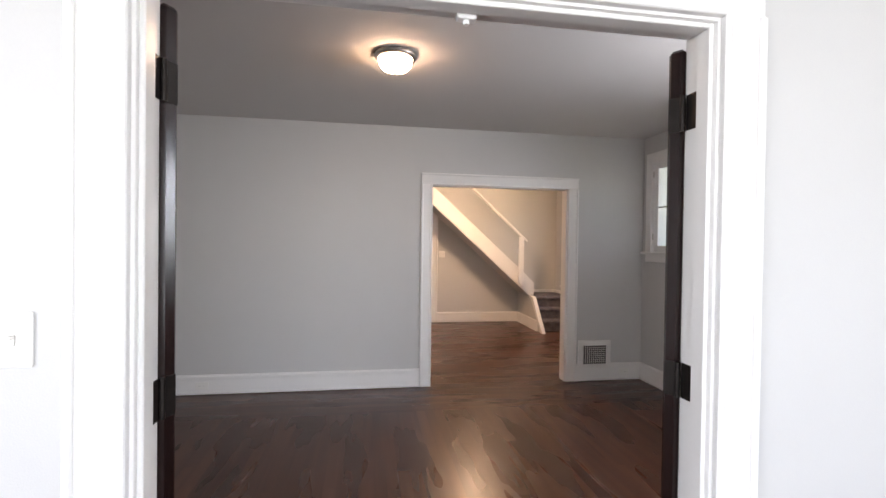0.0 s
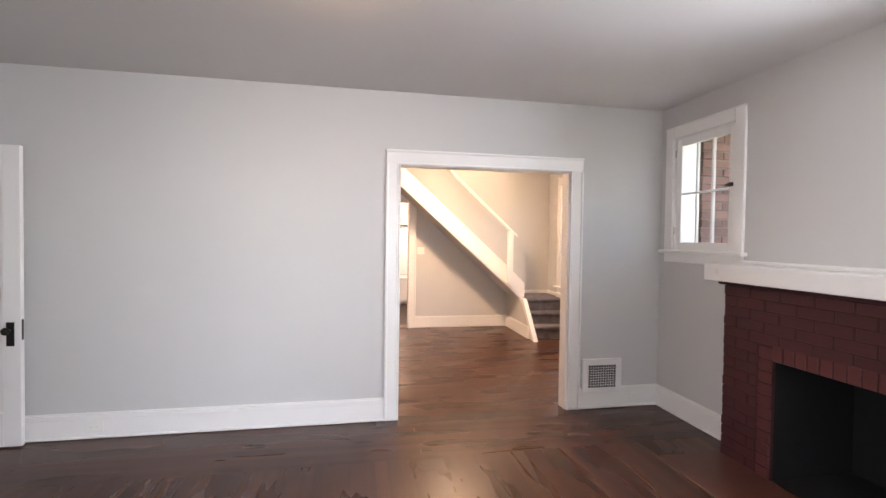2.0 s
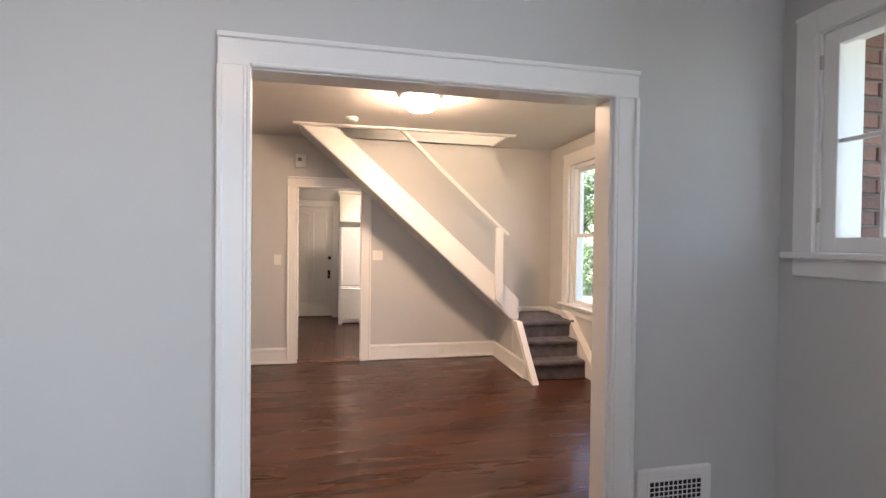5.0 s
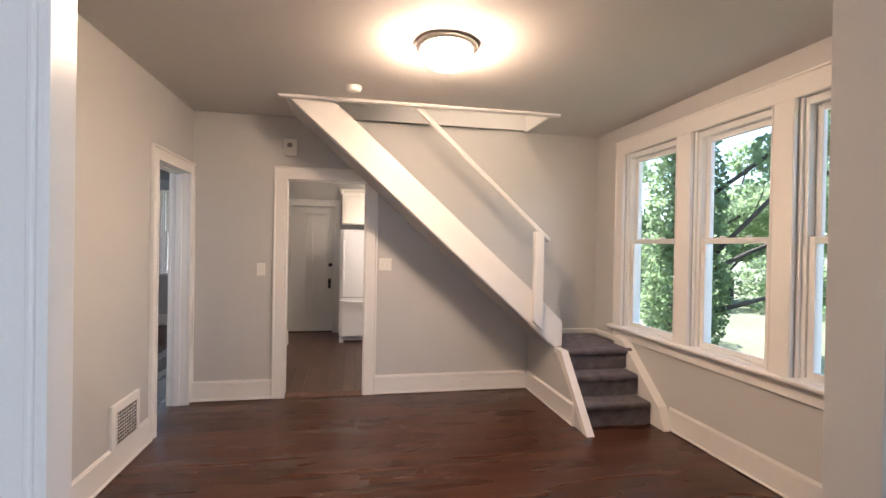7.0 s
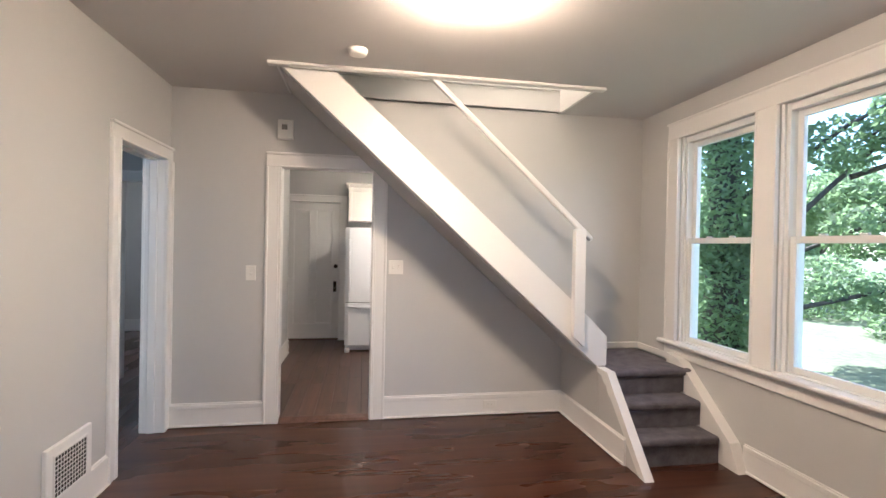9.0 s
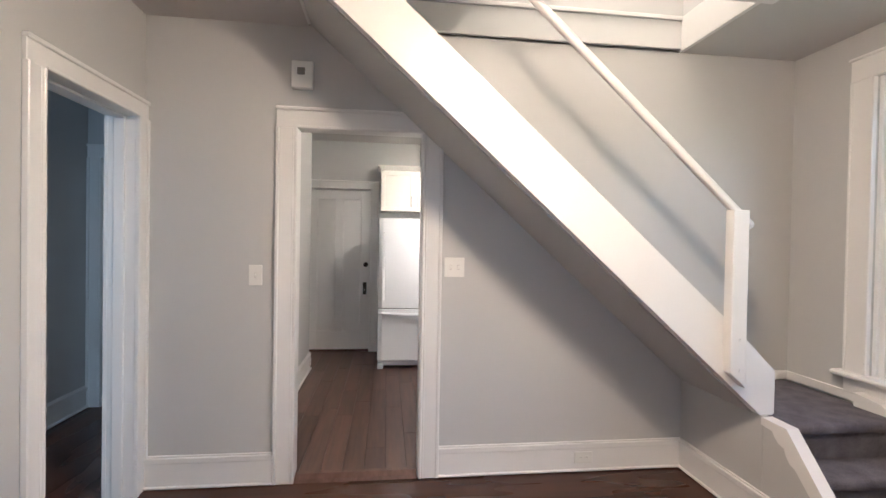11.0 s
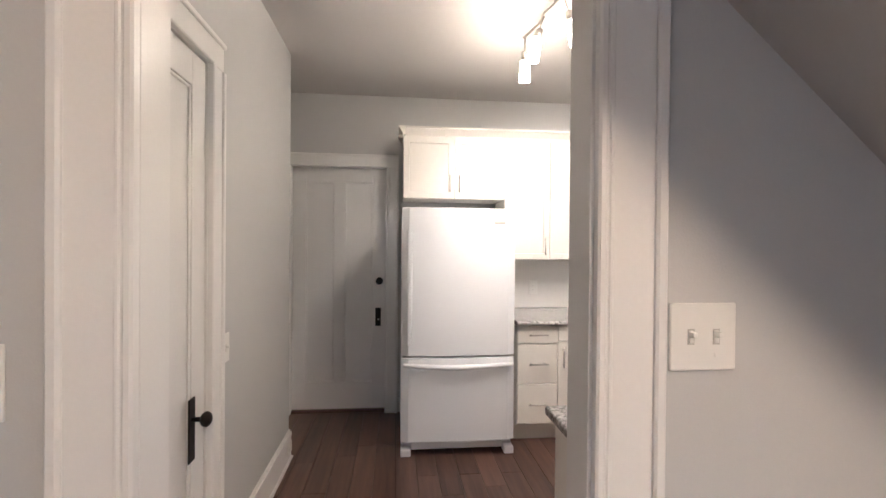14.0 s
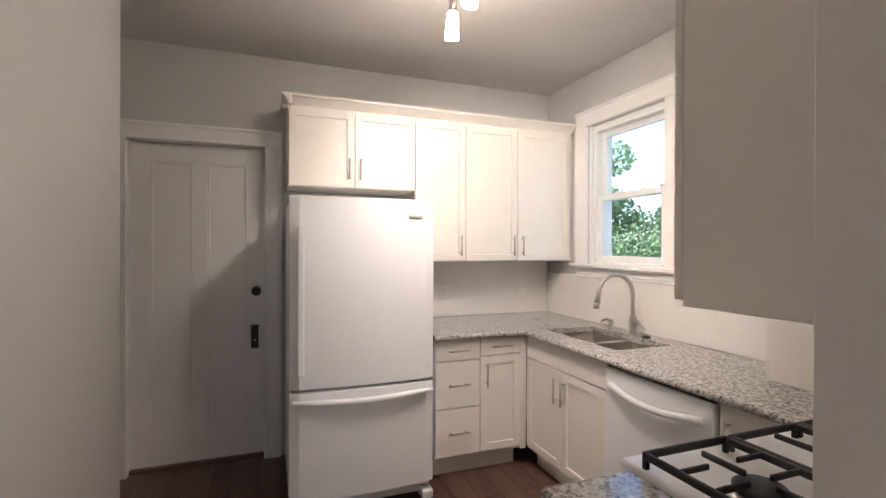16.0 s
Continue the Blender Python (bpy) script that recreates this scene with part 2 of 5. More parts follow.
# ---- mesh helpers ----
def box(bm, x0, x1, y0, y1, z0, z1, bev=0.0, seg=1):
    r = bmesh.ops.create_cube(bm, size=1)
    vs = r["verts"]
    bmesh.ops.scale(bm, vec=(abs(x1 - x0), abs(y1 - y0), abs(z1 - z0)), verts=vs)
    bmesh.ops.translate(bm, vec=((x0 + x1) / 2, (y0 + y1) / 2, (z0 + z1) / 2), verts=vs)
    if bev:
        es = list({e for v in vs for e in v.link_edges})
        bmesh.ops.bevel(bm, geom=es, offset=bev, segments=seg, affect="EDGES", profile=0.5)
    return bm


def rod(bm, a, b, r, seg=14, r2=None):
    a, b = Vector(a), Vector(b)
    d = b - a
    m = Matrix.Translation((a + b) / 2) @ d.to_track_quat("Z", "Y").to_matrix().to_4x4()
    bmesh.ops.create_cone(bm, cap_ends=True, segments=seg, radius1=r, radius2=r if r2 is None else r2, depth=d.length, matrix=m)
    return bm


def ball(bm, c, r, sx=1, sy=1, sz=1, seg=18):
    bmesh.ops.create_uvsphere(bm, u_segments=seg, v_segments=seg // 2, radius=r, matrix=Matrix.Translation(c) @ Matrix.Diagonal((sx, sy, sz, 1)))
    return bm


def prism(bm, pts, axis, a0, a1):
    """Extrudes a polygon of (u, v) points along an axis, from a0 to a1. axis x: (y, z); y: (x, z); z: (x, y)."""
    def put(p, a):
        return {"x": (a, p[0], p[1]), "y": (p[0], a, p[1]), "z": (p[0], p[1], a)}[axis]
    lo = [bm.verts.new(put(p, a0)) for p in pts]
    hi = [bm.verts.new(put(p, a1)) for p in pts]
    bm.faces.new(lo)
    bm.faces.new(hi[::-1])
    for i in range(len(pts)):
        j = (i + 1) % len(pts)
        bm.faces.new((lo[j], lo[i], hi[i], hi[j]))
    bmesh.ops.recalc_face_normals(bm, faces=bm.faces)
    return bm


def lathe(bm, profile, c, seg=40):
    """Turns (radius, z) points about the upright through c."""
    rings = []
    for r, z in profile:
        rings.append([bm.verts.new((c[0] + r * math.cos(2 * math.pi * i / seg), c[1] + r * math.sin(2 * math.pi * i / seg), c[2] + z)) for i in range(seg)])
    for a, b in zip(rings, rings[1:]):
        for i in range(seg):
            j = (i + 1) % seg
            bm.faces.new((a[i], a[j], b[j], b[i]))
    bmesh.ops.recalc_face_normals(bm, faces=bm.faces)
    return bm


def tube(bm, pts, r, seg=10):
    pts = [Vector(p) for p in pts]
    rings = []
    for i, p in enumerate(pts):
        d = (pts[min(i + 1, len(pts) - 1)] - pts[max(i - 1, 0)]).normalized()
        q = d.to_track_quat("Z", "Y")
        rr = r[i] if isinstance(r, (list, tuple)) else r
        rings.append([bm.verts.new(p + q @ Vector((rr * math.cos(2 * math.pi * k / seg), rr * math.sin(2 * math.pi * k / seg), 0))) for k in range(seg)])
    for a, b in zip(rings, rings[1:]):
        for i in range(seg):
            j = (i + 1) % seg
            bm.faces.new((a[i], a[j], b[j], b[i]))
    bm.faces.new(rings[0][::-1])
    bm.faces.new(rings[-1])
    return bm


def slab(bm, rects, axis, a0, a1):
    """One closed plate made of joined rectangles (u0, u1, v0, v1), from a0 to a1 along the axis."""
    us = sorted({r[0] for r in rects} | {r[1] for r in rects})
    vs = sorted({r[2] for r in rects} | {r[3] for r in rects})
    got = {}

    def vert(u, v):
        if (u, v) not in got:
            got[(u, v)] = bm.verts.new({"x": (a0, u, v), "y": (u, a0, v), "z": (u, v, a0)}[axis])
        return got[(u, v)]
    faces = []
    for p, q in zip(us, us[1:]):
        for r, s in zip(vs, vs[1:]):
            if any(w[0] <= p + 1e-6 and w[1] >= q - 1e-6 and w[2] <= r + 1e-6 and w[3] >= s - 1e-6 for w in rects):
                faces.append(bm.faces.new((vert(p, r), vert(q, r), vert(q, s), vert(p, s))))
    out = bmesh.ops.extrude_face_region(bm, geom=faces)
    move = {"x": (a1 - a0, 0, 0), "y": (0, a1 - a0, 0), "z": (0, 0, a1 - a0)}[axis]
    bmesh.ops.translate(bm, vec=move, verts=[g for g in out["geom"] if isinstance(g, bmesh.types.BMVert)])
    bmesh.ops.recalc_face_normals(bm, faces=bm.faces)
    return bm


def sunk(bm, axis, out, frame_w, depth):
    """Sinks the middle of the front face of a box, leaving a frame of the given width."""
    bm.normal_update()
    want = Vector((out, 0, 0)) if axis == "x" else Vector((0, out, 0))
    front = max(bm.faces, key=lambda f: (f.normal.dot(want) > 0.99) * f.calc_area())
    bmesh.ops.inset_individual(bm, faces=[front], thickness=frame_w)
    bmesh.ops.inset_individual(bm, faces=[front], thickness=0.003, depth=-depth)
    return bm


def mesh_of(name, bm, material, smooth=False):
    me = bpy.data.meshes.new(name)
    bm.normal_update()
    bm.to_mesh(me)
    bm.free()
    me.materials.append(material)
    if smooth:
        for p in me.polygons:
            p.use_smooth = True
    return me


def B():
    return bmesh.new()


HOME = {}


def thing(name, at, label, category, group="", kind="", m=None):
    ob = new(name)
    ob.empty_display_size = 0.1
    ob.matrix_world = Matrix.Translation(at) if m is None else m
    HOME[ob.name] = Vector((0, 0, 0)) if m is not None else Vector(at)
    return tagged(ob, label, category, group, kind)


def part(name, bm, material, parent, label="", smooth=False):
    """One mesh under a thing or part. Points are in world places, or in the thing's own frame where the thing was given a pose m."""
    ob = new(name, mesh_of(name, bm, material, smooth))
    ob.parent = parent
    off = HOME.get(parent.name, Vector((0, 0, 0)))
    ob.matrix_parent_inverse = Matrix.Translation(-off)
    if label:
        ob["label"] = label
    return ob


def solid(name, bm, material, label, category, kind="structure", smooth=False):
    return tagged(new(name, mesh_of(name, bm, material, smooth)), label, category, "", kind)


def wall(name, axis, a0, a1, b0, b1, z0, z1, openings=(), material=None, label="light grey painted plaster wall"):
    """A wall across an axis: its faces at a0 and a1, its run from b0 to b1, openings (b0, b1, z0, z1) cut through."""
    bm = B()
    cuts = sorted({b0, b1, *[o[0] for o in openings], *[o[1] for o in openings]})
    for u, v in zip(cuts, cuts[1:]):
        here = sorted([(o[2], o[3]) for o in openings if o[0] <= u + 1e-6 and o[1] >= v - 1e-6])
        z = z0
        for lo, hi in here + [(z1, z1)]:
            if lo - z > 1e-4:
                if axis == "x":
                    box(bm, a0, a1, u, v, z, lo)
                else:
                    box(bm, u, v, a0, a1, z, lo)
            z = hi
    bmesh.ops.remove_doubles(bm, verts=bm.verts, dist=1e-5)
    return solid(name, bm, material or GREY, label, "wall")


# ---- the large structure ----
CEIL = 2.61
wall("wall_front", "y", -2.45, -2.30, -2.6, 3.4, 0, CEIL, [(-0.5, 3.1, 0.7, 2.3)])
wall("wall_front_left", "x", -2.57, -2.42, -2.3, 1.57, 0, CEIL, [(-1.3, 0.3, 0.75, 2.25)])
wall("wall_between_front", "y", 1.57, 1.68, -2.57, 3.40, 0, CEIL, [(-0.305, 1.115, 0, 2.055)])
wall("wall_living_left", "x", -2.57, -2.42, 1.68, 5.135, 0, CEIL)
wall("wall_living_far", "y", 5.135, 5.25, -2.57, 3.95, 0, CEIL, [(0.785, 2.303, 0, 2.053)])
wall("wall_living_right", "x", 3.17, 3.40, -2.3, 5.135, 0, CEIL, [(4.305, 4.975, 1.37, 2.34), (3.02, 3.82, 0, 0.74), (1.855, 2.505, 1.37, 2.34)])
wall("wall_dining_left", "x", -0.30, -0.165, 5.25, 10.28, 0, CEIL, [(8.122, 8.838, 0, 2.053)])
wall("wall_dining_right", "x", 3.77, 3.95, 5.25, 9.00, 0, CEIL, [(7.66, 8.39, 0.70, 2.33), (6.81, 7.50, 0.70, 2.33), (5.97, 6.66, 0.70, 2.33)])
wall("wall_dining_back", "y", 8.91, 9.00, -0.165, 3.77, 0, CEIL, [(0.630, 1.378, 0, 2.048)])
wall("wall_kitchen_left", "x", 0.24, 0.36, 9.00, 11.22, 0, CEIL, [(9.132, 9.928, 0, 2.068)])
wall("wall_kitchen_return", "y", 11.10, 11.22, -0.10, 0.24, 0, CEIL)
wall("wall_kitchen_recess", "x", -0.22, -0.10, 11.10, 12.13, 0, CEIL)
wall("wall_kitchen_right", "x", 3.08, 3.28, 9.00, 12.13, 0, CEIL, [(10.79, 11.48, 1.28, 2.24)])
wall("wall_kitchen_chase", "x", 2.80, 3.08, 9.00, 10.018, 0, CEIL, label="light grey boxed-out kitchen wall")
wall("wall_kitchen_back", "y", 11.98, 12.13, -0.10, 3.08, 0, CEIL, [(0.182, 0.973, 0, 2.048)])
wall("wall_behind_side_door", "x", 0.02, 0.12, 9.00, 11.10, 0, CEIL)
# same grey paint as elsewhere; its blue cast comes from the added hall lamp
wall("wall_hall_left", "x", -1.38, -1.26, 6.20, 10.28, 0, CEIL, label="light grey painted plaster hall wall")
# opening added out of view to hold the hall's fill lamp
wall("wall_hall_end", "y", 6.10, 6.20, -1.38, -0.30, 0, CEIL, [(-1.15, -0.42, 0.95, 2.25)])
wall("wall_hall_far", "y", 10.28, 10.40, -3.2, -0.165, 0, CEIL, [(-1.168, -0.372, 0, 2.053)], label="grey painted plaster wall with a doorway")
wall("wall_bedroom_left", "x", -3.3, -3.2, 10.40, 13.10, 0, CEIL)
wall("wall_bedroom_right", "x", -0.35, -0.25, 10.40, 13.10, 0, CEIL)
wall("wall_bedroom_far", "y", 13.10, 13.25, -3.3, -0.25, 0, CEIL, [(-1.96, -1.0, 0.88, 2.32)])
wall("wall_stair_left", "x", 0.50, 0.60, 8.25, 9.0, CEIL + 0.14, 4.9, label="grey painted stairwell wall")
wall("wall_stair_right", "x", 2.98, 3.08, 8.15, 9.0, CEIL + 0.14, 4.9, label="grey painted stairwell wall")
wall("wall_stair_back", "y", 8.91, 9.0, 0.60, 2.98, CEIL + 0.14, 4.9, label="grey painted stairwell wall")
wall("wall_stair_front", "y", 8.15, 8.25, 0.50, 2.98, CEIL + 0.14, 4.9, label="grey painted stairwell wall")
solid("ceiling_stairwell", box(B(), 0.4, 3.2, 8.1, 9.1, 4.9, 5.0), CEILING, "white painted upper ceiling", "ceiling")
solid("ceiling_front", box(B(), -2.57, 3.40, -2.45, 1.57, CEIL, CEIL + 0.14), CEILING, "flat off-white painted ceiling", "ceiling")
solid("ceiling_living", box(B(), -2.57, 3.40, 1.57, 5.135, CEIL, CEIL + 0.14), CEILING, "flat grey-white painted ceiling", "ceiling")
bm = B()
box(bm, -0.30, 3.95, 5.135, 8.25, CEIL, CEIL + 0.14)
box(bm, -0.30, 0.70, 8.25, 9.00, CEIL, CEIL + 0.14)
box(bm, 2.98, 3.95, 8.25, 9.00, CEIL, CEIL + 0.14)
solid("ceiling_dining", bm, CEILING, "flat grey-white ceiling with a stairwell opening", "ceiling")
solid("ceiling_kitchen", box(B(), -0.22, 3.28, 9.00, 12.13, CEIL, CEIL + 0.14), CEILING, "flat grey-white kitchen ceiling", "ceiling")
solid("ceiling_hall", box(B(), -3.3, -0.30, 6.1, 13.25, CEIL, CEIL + 0.14), CEILING, "flat grey hall ceiling", "ceiling")
solid("ground", box(B(), -600, 600, -600, 600, -0.75, -0.6), LAWN, "wide sunlit green lawn round the house", "ground")

floor_living = solid("floor", box(B(), -2.57, 3.40, -2.45, 5.19, -0.12, -0.014), SUBFLOOR, "dark stained oak strip floor with a satin sheen", "floor")
floor_dining = solid("floor_dining", box(B(), -0.30, 3.95, 5.19, 8.95, -0.12, -0.014), SUBFLOOR, "dark stained oak strip floor with a satin sheen", "floor")
floor_kitchen = solid("floor_kitchen", box(B(), -0.22, 3.28, 8.95, 12.13, -0.12, 0.018), SUBFLOOR, "brown wood-look plank floor", "floor")
floor_hall = solid("floor_hall", box(B(), -3.3, -0.30, 6.1, 13.25, -0.12, 0.0), FLOOR_Y, "dark stained oak hall floor", "floor")
solid("foundation", box(B(), -2.5, 3.3, -2.4, 12.1, -0.7, -0.13), SIDING, "plain pale house foundation", "foundation")


# ---- trim: doorways, baseboards ----
def lay(bm, axis, a0, a1, b0, b1, z0, z1, bev=0.0):
    """A box with its depth along the given axis and its run along the other."""
    a0, a1 = min(a0, a1), max(a0, a1)
    if axis == "x":
        return box(bm, a0, a1, b0, b1, z0, z1, bev)
    return box(bm, b0, b1, a0, a1, z0, z1, bev)


def casing(parent, axis, face, out, b0, b1, top, w, z0=0.0, foot=True):
    """Flat board casing with a raised outer band and an inner bead round an opening; out is +1 or -1, the way it stands off the wall."""
    def board(name, u0, u1, za, zb, edge):
        bm = B()
        lay(bm, axis, face, face + out * 0.018, u0, u1, za, zb, 0.002)
        if edge == "low":
            lay(bm, axis, face, face + out * 0.028, u0 - 0.002, u0 + 0.018, za, zb, 0.004)
            lay(bm, axis, face, face + out * 0.024, u1 - 0.014, u1 + 0.002, za, zb, 0.004)
            lay(bm, axis, face, face + out * 0.021, u1 - 0.026, u1 - 0.018, za, zb, 0.002)
        elif edge == "high":
            lay(bm, axis, face, face + out * 0.028, u1 - 0.018, u1 + 0.002, za, zb, 0.004)
            lay(bm, axis, face, face + out * 0.024, u0 - 0.002, u0 + 0.014, za, zb, 0.004)
            lay(bm, axis, face, face + out * 0.021, u0 + 0.018, u0 + 0.026, za, zb, 0.002)
        else:
            lay(bm, axis, face, face + out * 0.029, u0 - 0.003, u1 + 0.003, zb - 0.018, zb + 0.002, 0.004)
            lay(bm, axis, face, face + out * 0.0245, u0 + w - 0.002, u1 - w + 0.002, za - 0.002, za + 0.014, 0.004)
        part(name, bm, WHITE, parent)
    board("casing_side", b0 - w, b0, z0, top, "low")
    board("casing_side", b1, b1 + w, z0, top, "high")
    board("casing_head", b0 - w, b1 + w, top, top + w, "top")


def jamb(parent, axis, a0, a1, b0, b1, top, z0=0.0, stop=None):
    t = 0.02
    a0, a1 = a0 - 0.002, a1 + 0.002
    part("jamb", lay(B(), axis, a0, a1, b0, b0 + t, z0, top, 0.001), WHITE, parent)
    part("jamb", lay(B(), axis, a0, a1, b1 - t, b1, z0, top, 0.001), WHITE, parent)
    part("head_jamb", lay(B(), axis, a0, a1, b0 + t, b1 - t, top - t, top, 0.001), WHITE, parent)
    if stop is not None:
        s0, s1 = stop
        part("door_stop", lay(B(), axis, s0, s1, b0 + t, b0 + t + 0.013, z0, top - t, 0.003), WHITE, parent)
        part("door_stop", lay(B(), axis, s0, s1, b1 - t - 0.013, b1 - t, z0, top - t, 0.003), WHITE, parent)
        part("door_stop", lay(B(), axis, s0, s1, b0 + t + 0.013, b1 - t - 0.013, top - t - 0.013, top - t, 0.003), WHITE, parent)


d1 = thing("door_1", (0.4, 1.62, 0), "wide white-painted double doorway frame with moulded casing", "door frame", kind="structure")
jamb(d1, "y", 1.57, 1.68, -0.305, 1.115, 2.055, stop=(1.58, 1.63))
casing(d1, "y", 1.57, -1, -0.295, 1.105, 2.045, 0.115)
casing(d1, "y", 1.68, 1, -0.295, 1.105, 2.045, 0.115)
part("ball_catch", rod(box(B(), 0.42, 0.47, 1.635, 1.665, 2.015, 2.034, 0.003), (0.445, 1.65, 2.017), (0.445, 1.65, 2.004), 0.008), WHITE, d1)

d2 = thing("door_2", (1.56, 5.19, 0), "wide white cased opening between living and dining room", "door frame", kind="structure")
jamb(d2, "y", 5.135, 5.25, 0.785, 2.303, 2.053)
casing(d2, "y", 5.135, -1, 0.850, 2.297, 2.04, 0.112)
casing(d2, "y", 5.25, 1, 0.800, 2.315, 2.04, 0.112)

d3 = thing("door_3", (1.0, 8.95, 0), "white-painted doorway frame into the kitchen, cut by the stair soffit", "door frame", kind="structure")
jamb(d3, "y", 8.91, 9.00, 0.630, 1.378, 2.048)
casing(d3, "y", 8.91, -1, 0.648, 1.366, 2.03, 0.115)

d4 = thing("door_4", (-0.23, 8.48, 0), "white-painted doorway frame with old hinge marks, no door", "door frame", kind="structure")
jamb(d4, "x", -0.30, -0.165, 8.122, 8.838, 2.053, stop=(-0.27, -0.215))
casing(d4, "x", -0.165, 1, 8.140, 8.815, 2.035, 0.098)
casing(d4, "x", -0.30, -1, 8.14, 8.82, 2.035, 0.098)
for z in (0.42, 1.80):
    part("hinge_mortise", box(B(), -0.205, -0.172, 8.8165, 8.8205, z, z + 0.09, 0.001), BRONZE if z < 0.3 else PLASTIC, d4, "painted-over hinge leaf")
    part("hinge_knuckle", rod(B(), (-0.150, 8.822, z + 0.01), (-0.150, 8.822, z + 0.06), 0.004), CHROME, d4, "bare metal hinge knuckle")

d5 = thing("door_5", (0.58, 12.05, 0.03), "white back door frame with moulded casing", "door frame", kind="structure")
jamb(d5, "y", 11.98, 12.13, 0.182, 0.973, 2.048, 0.03)
casing(d5, "y", 11.98, -1, 0.200, 0.955, 2.03, 0.10, 0.03)
d6 = thing("door_6", (0.3, 9.53, 0.03), "white side door frame with moulded casing", "door frame", kind="structure")
jamb(d6, "x", 0.24, 0.36, 9.132, 9.928, 2.068, 0.03)
casing(d6, "x", 0.36, 1, 9.150, 9.91, 2.05, 0.105, 0.03)
d7 = thing("door_7", (-0.77, 10.34, 0), "white bedroom doorway frame", "door frame", kind="structure")
jamb(d7, "y", 10.28, 10.40, -1.168, -0.372, 2.053)
casing(d7, "y", 10.28, -1, -1.15, -0.39, 2.035, 0.105)

BASE_H = 0.185


def baseboard(axis, face, out, b0, b1, z0=0.0, label="white-painted tall wooden baseboard"):
    bm = B()
    lay(bm, axis, face, face + out * 0.016, b0, b1, z0, z0 + BASE_H - 0.03)
    lay(bm, axis, face, face + out * 0.020, b0, b1, z0 + BASE_H - 0.045, z0 + BASE_H - 0.012, 0.004)
    lay(bm, axis, face, face + out * 0.011, b0, b1, z0 + BASE_H - 0.013, z0 + BASE_H, 0.004)
    lay(bm, axis, face + out * 0.015, face + out * 0.031, b0, b1, z0 + 0.003, z0 + 0.020, 0.006)
    return solid("baseboard", bm, WHITE, label, "baseboard")


baseboard("y", 5.135, -1, -2.42, 0.738)
baseboard("y", 5.135, -1, 2.409, 3.17)
baseboard("x", 3.17, -1, 4.21, 5.115)
baseboard("x", 3.17, -1, 1.68, 2.60)
baseboard("y", 1.68, 1, -2.42, -0.41)
baseboard("y", 1.68, 1, 1.22, 3.15)
baseboard("x", -2.42, 1, 1.70, 5.115)
baseboard("x", -0.165, 1, 5.25, 8.042)
baseboard("y", 8.91, -1, -0.165, 0.533)
baseboard("y", 8.91, -1, 1.481, 3.03)
baseboard("x", 3.77, -1, 5.25, 7.70)
baseboard("x", 3.03, -1, 7.87, 8.89)
baseboard("x", 0.36, 1, 10.015, 11.22, 0.03)
baseboard("y", 11.22, 1, -0.10, 0.36, 0.03)
baseboard("x", -1.26, 1, 6.2, 10.28)
baseboard("y", 13.10, -1, -3.2, -0.35)
baseboard("y", 5.25, 1, -0.165, 0.686)
baseboard("y", 5.25, 1, 2.429, 3.75)


# ---- windows ----
def sash(parent, axis, a, b0, b1, z0, z1, rail=0.04, depth=0.03, cols=1, rows=1, bar=0.018, material=None):
    mat = material or VINYL
    bm = B()
    lay(bm, axis, a, a + depth, b0, b0 + rail, z0, z1, 0.003)
    lay(bm, axis, a, a + depth, b1 - rail, b1, z0, z1, 0.003)
    lay(bm, axis, a, a + depth, b0 + rail, b1 - rail, z0, z0 + rail, 0.003)
    lay(bm, axis, a, a + depth, b0 + rail, b1 - rail, z1 - rail, z1, 0.003)
    s = part("sash", bm, mat, parent)
    u0, u1, v0, v1 = b0 + rail, b1 - rail, z0 + rail, z1 - rail
    for i in range(1, cols):
        u = u0 + (u1 - u0) * i / cols
        part("glazing_bar", lay(B(), axis, a + 0.004, a + depth - 0.004, u - bar / 2, u + bar / 2, v0, v1, 0.003), mat, s)
    for i in range(1, rows):
        v = v0 + (v1 - v0) * i / rows
        part("glazing_bar", lay(B(), axis, a + 0.006, a + depth - 0.006, u0, u1, v - bar / 2, v + bar / 2, 0.003), mat, s)
    g = part("pane", lay(B(), axis, a + depth / 2 - 0.002, a + depth / 2 + 0.002, u0 - 0.005, u1 + 0.005, v0 - 0.005, v1 + 0.005), GLASS, s)
    g.visible_shadow = False
    return s


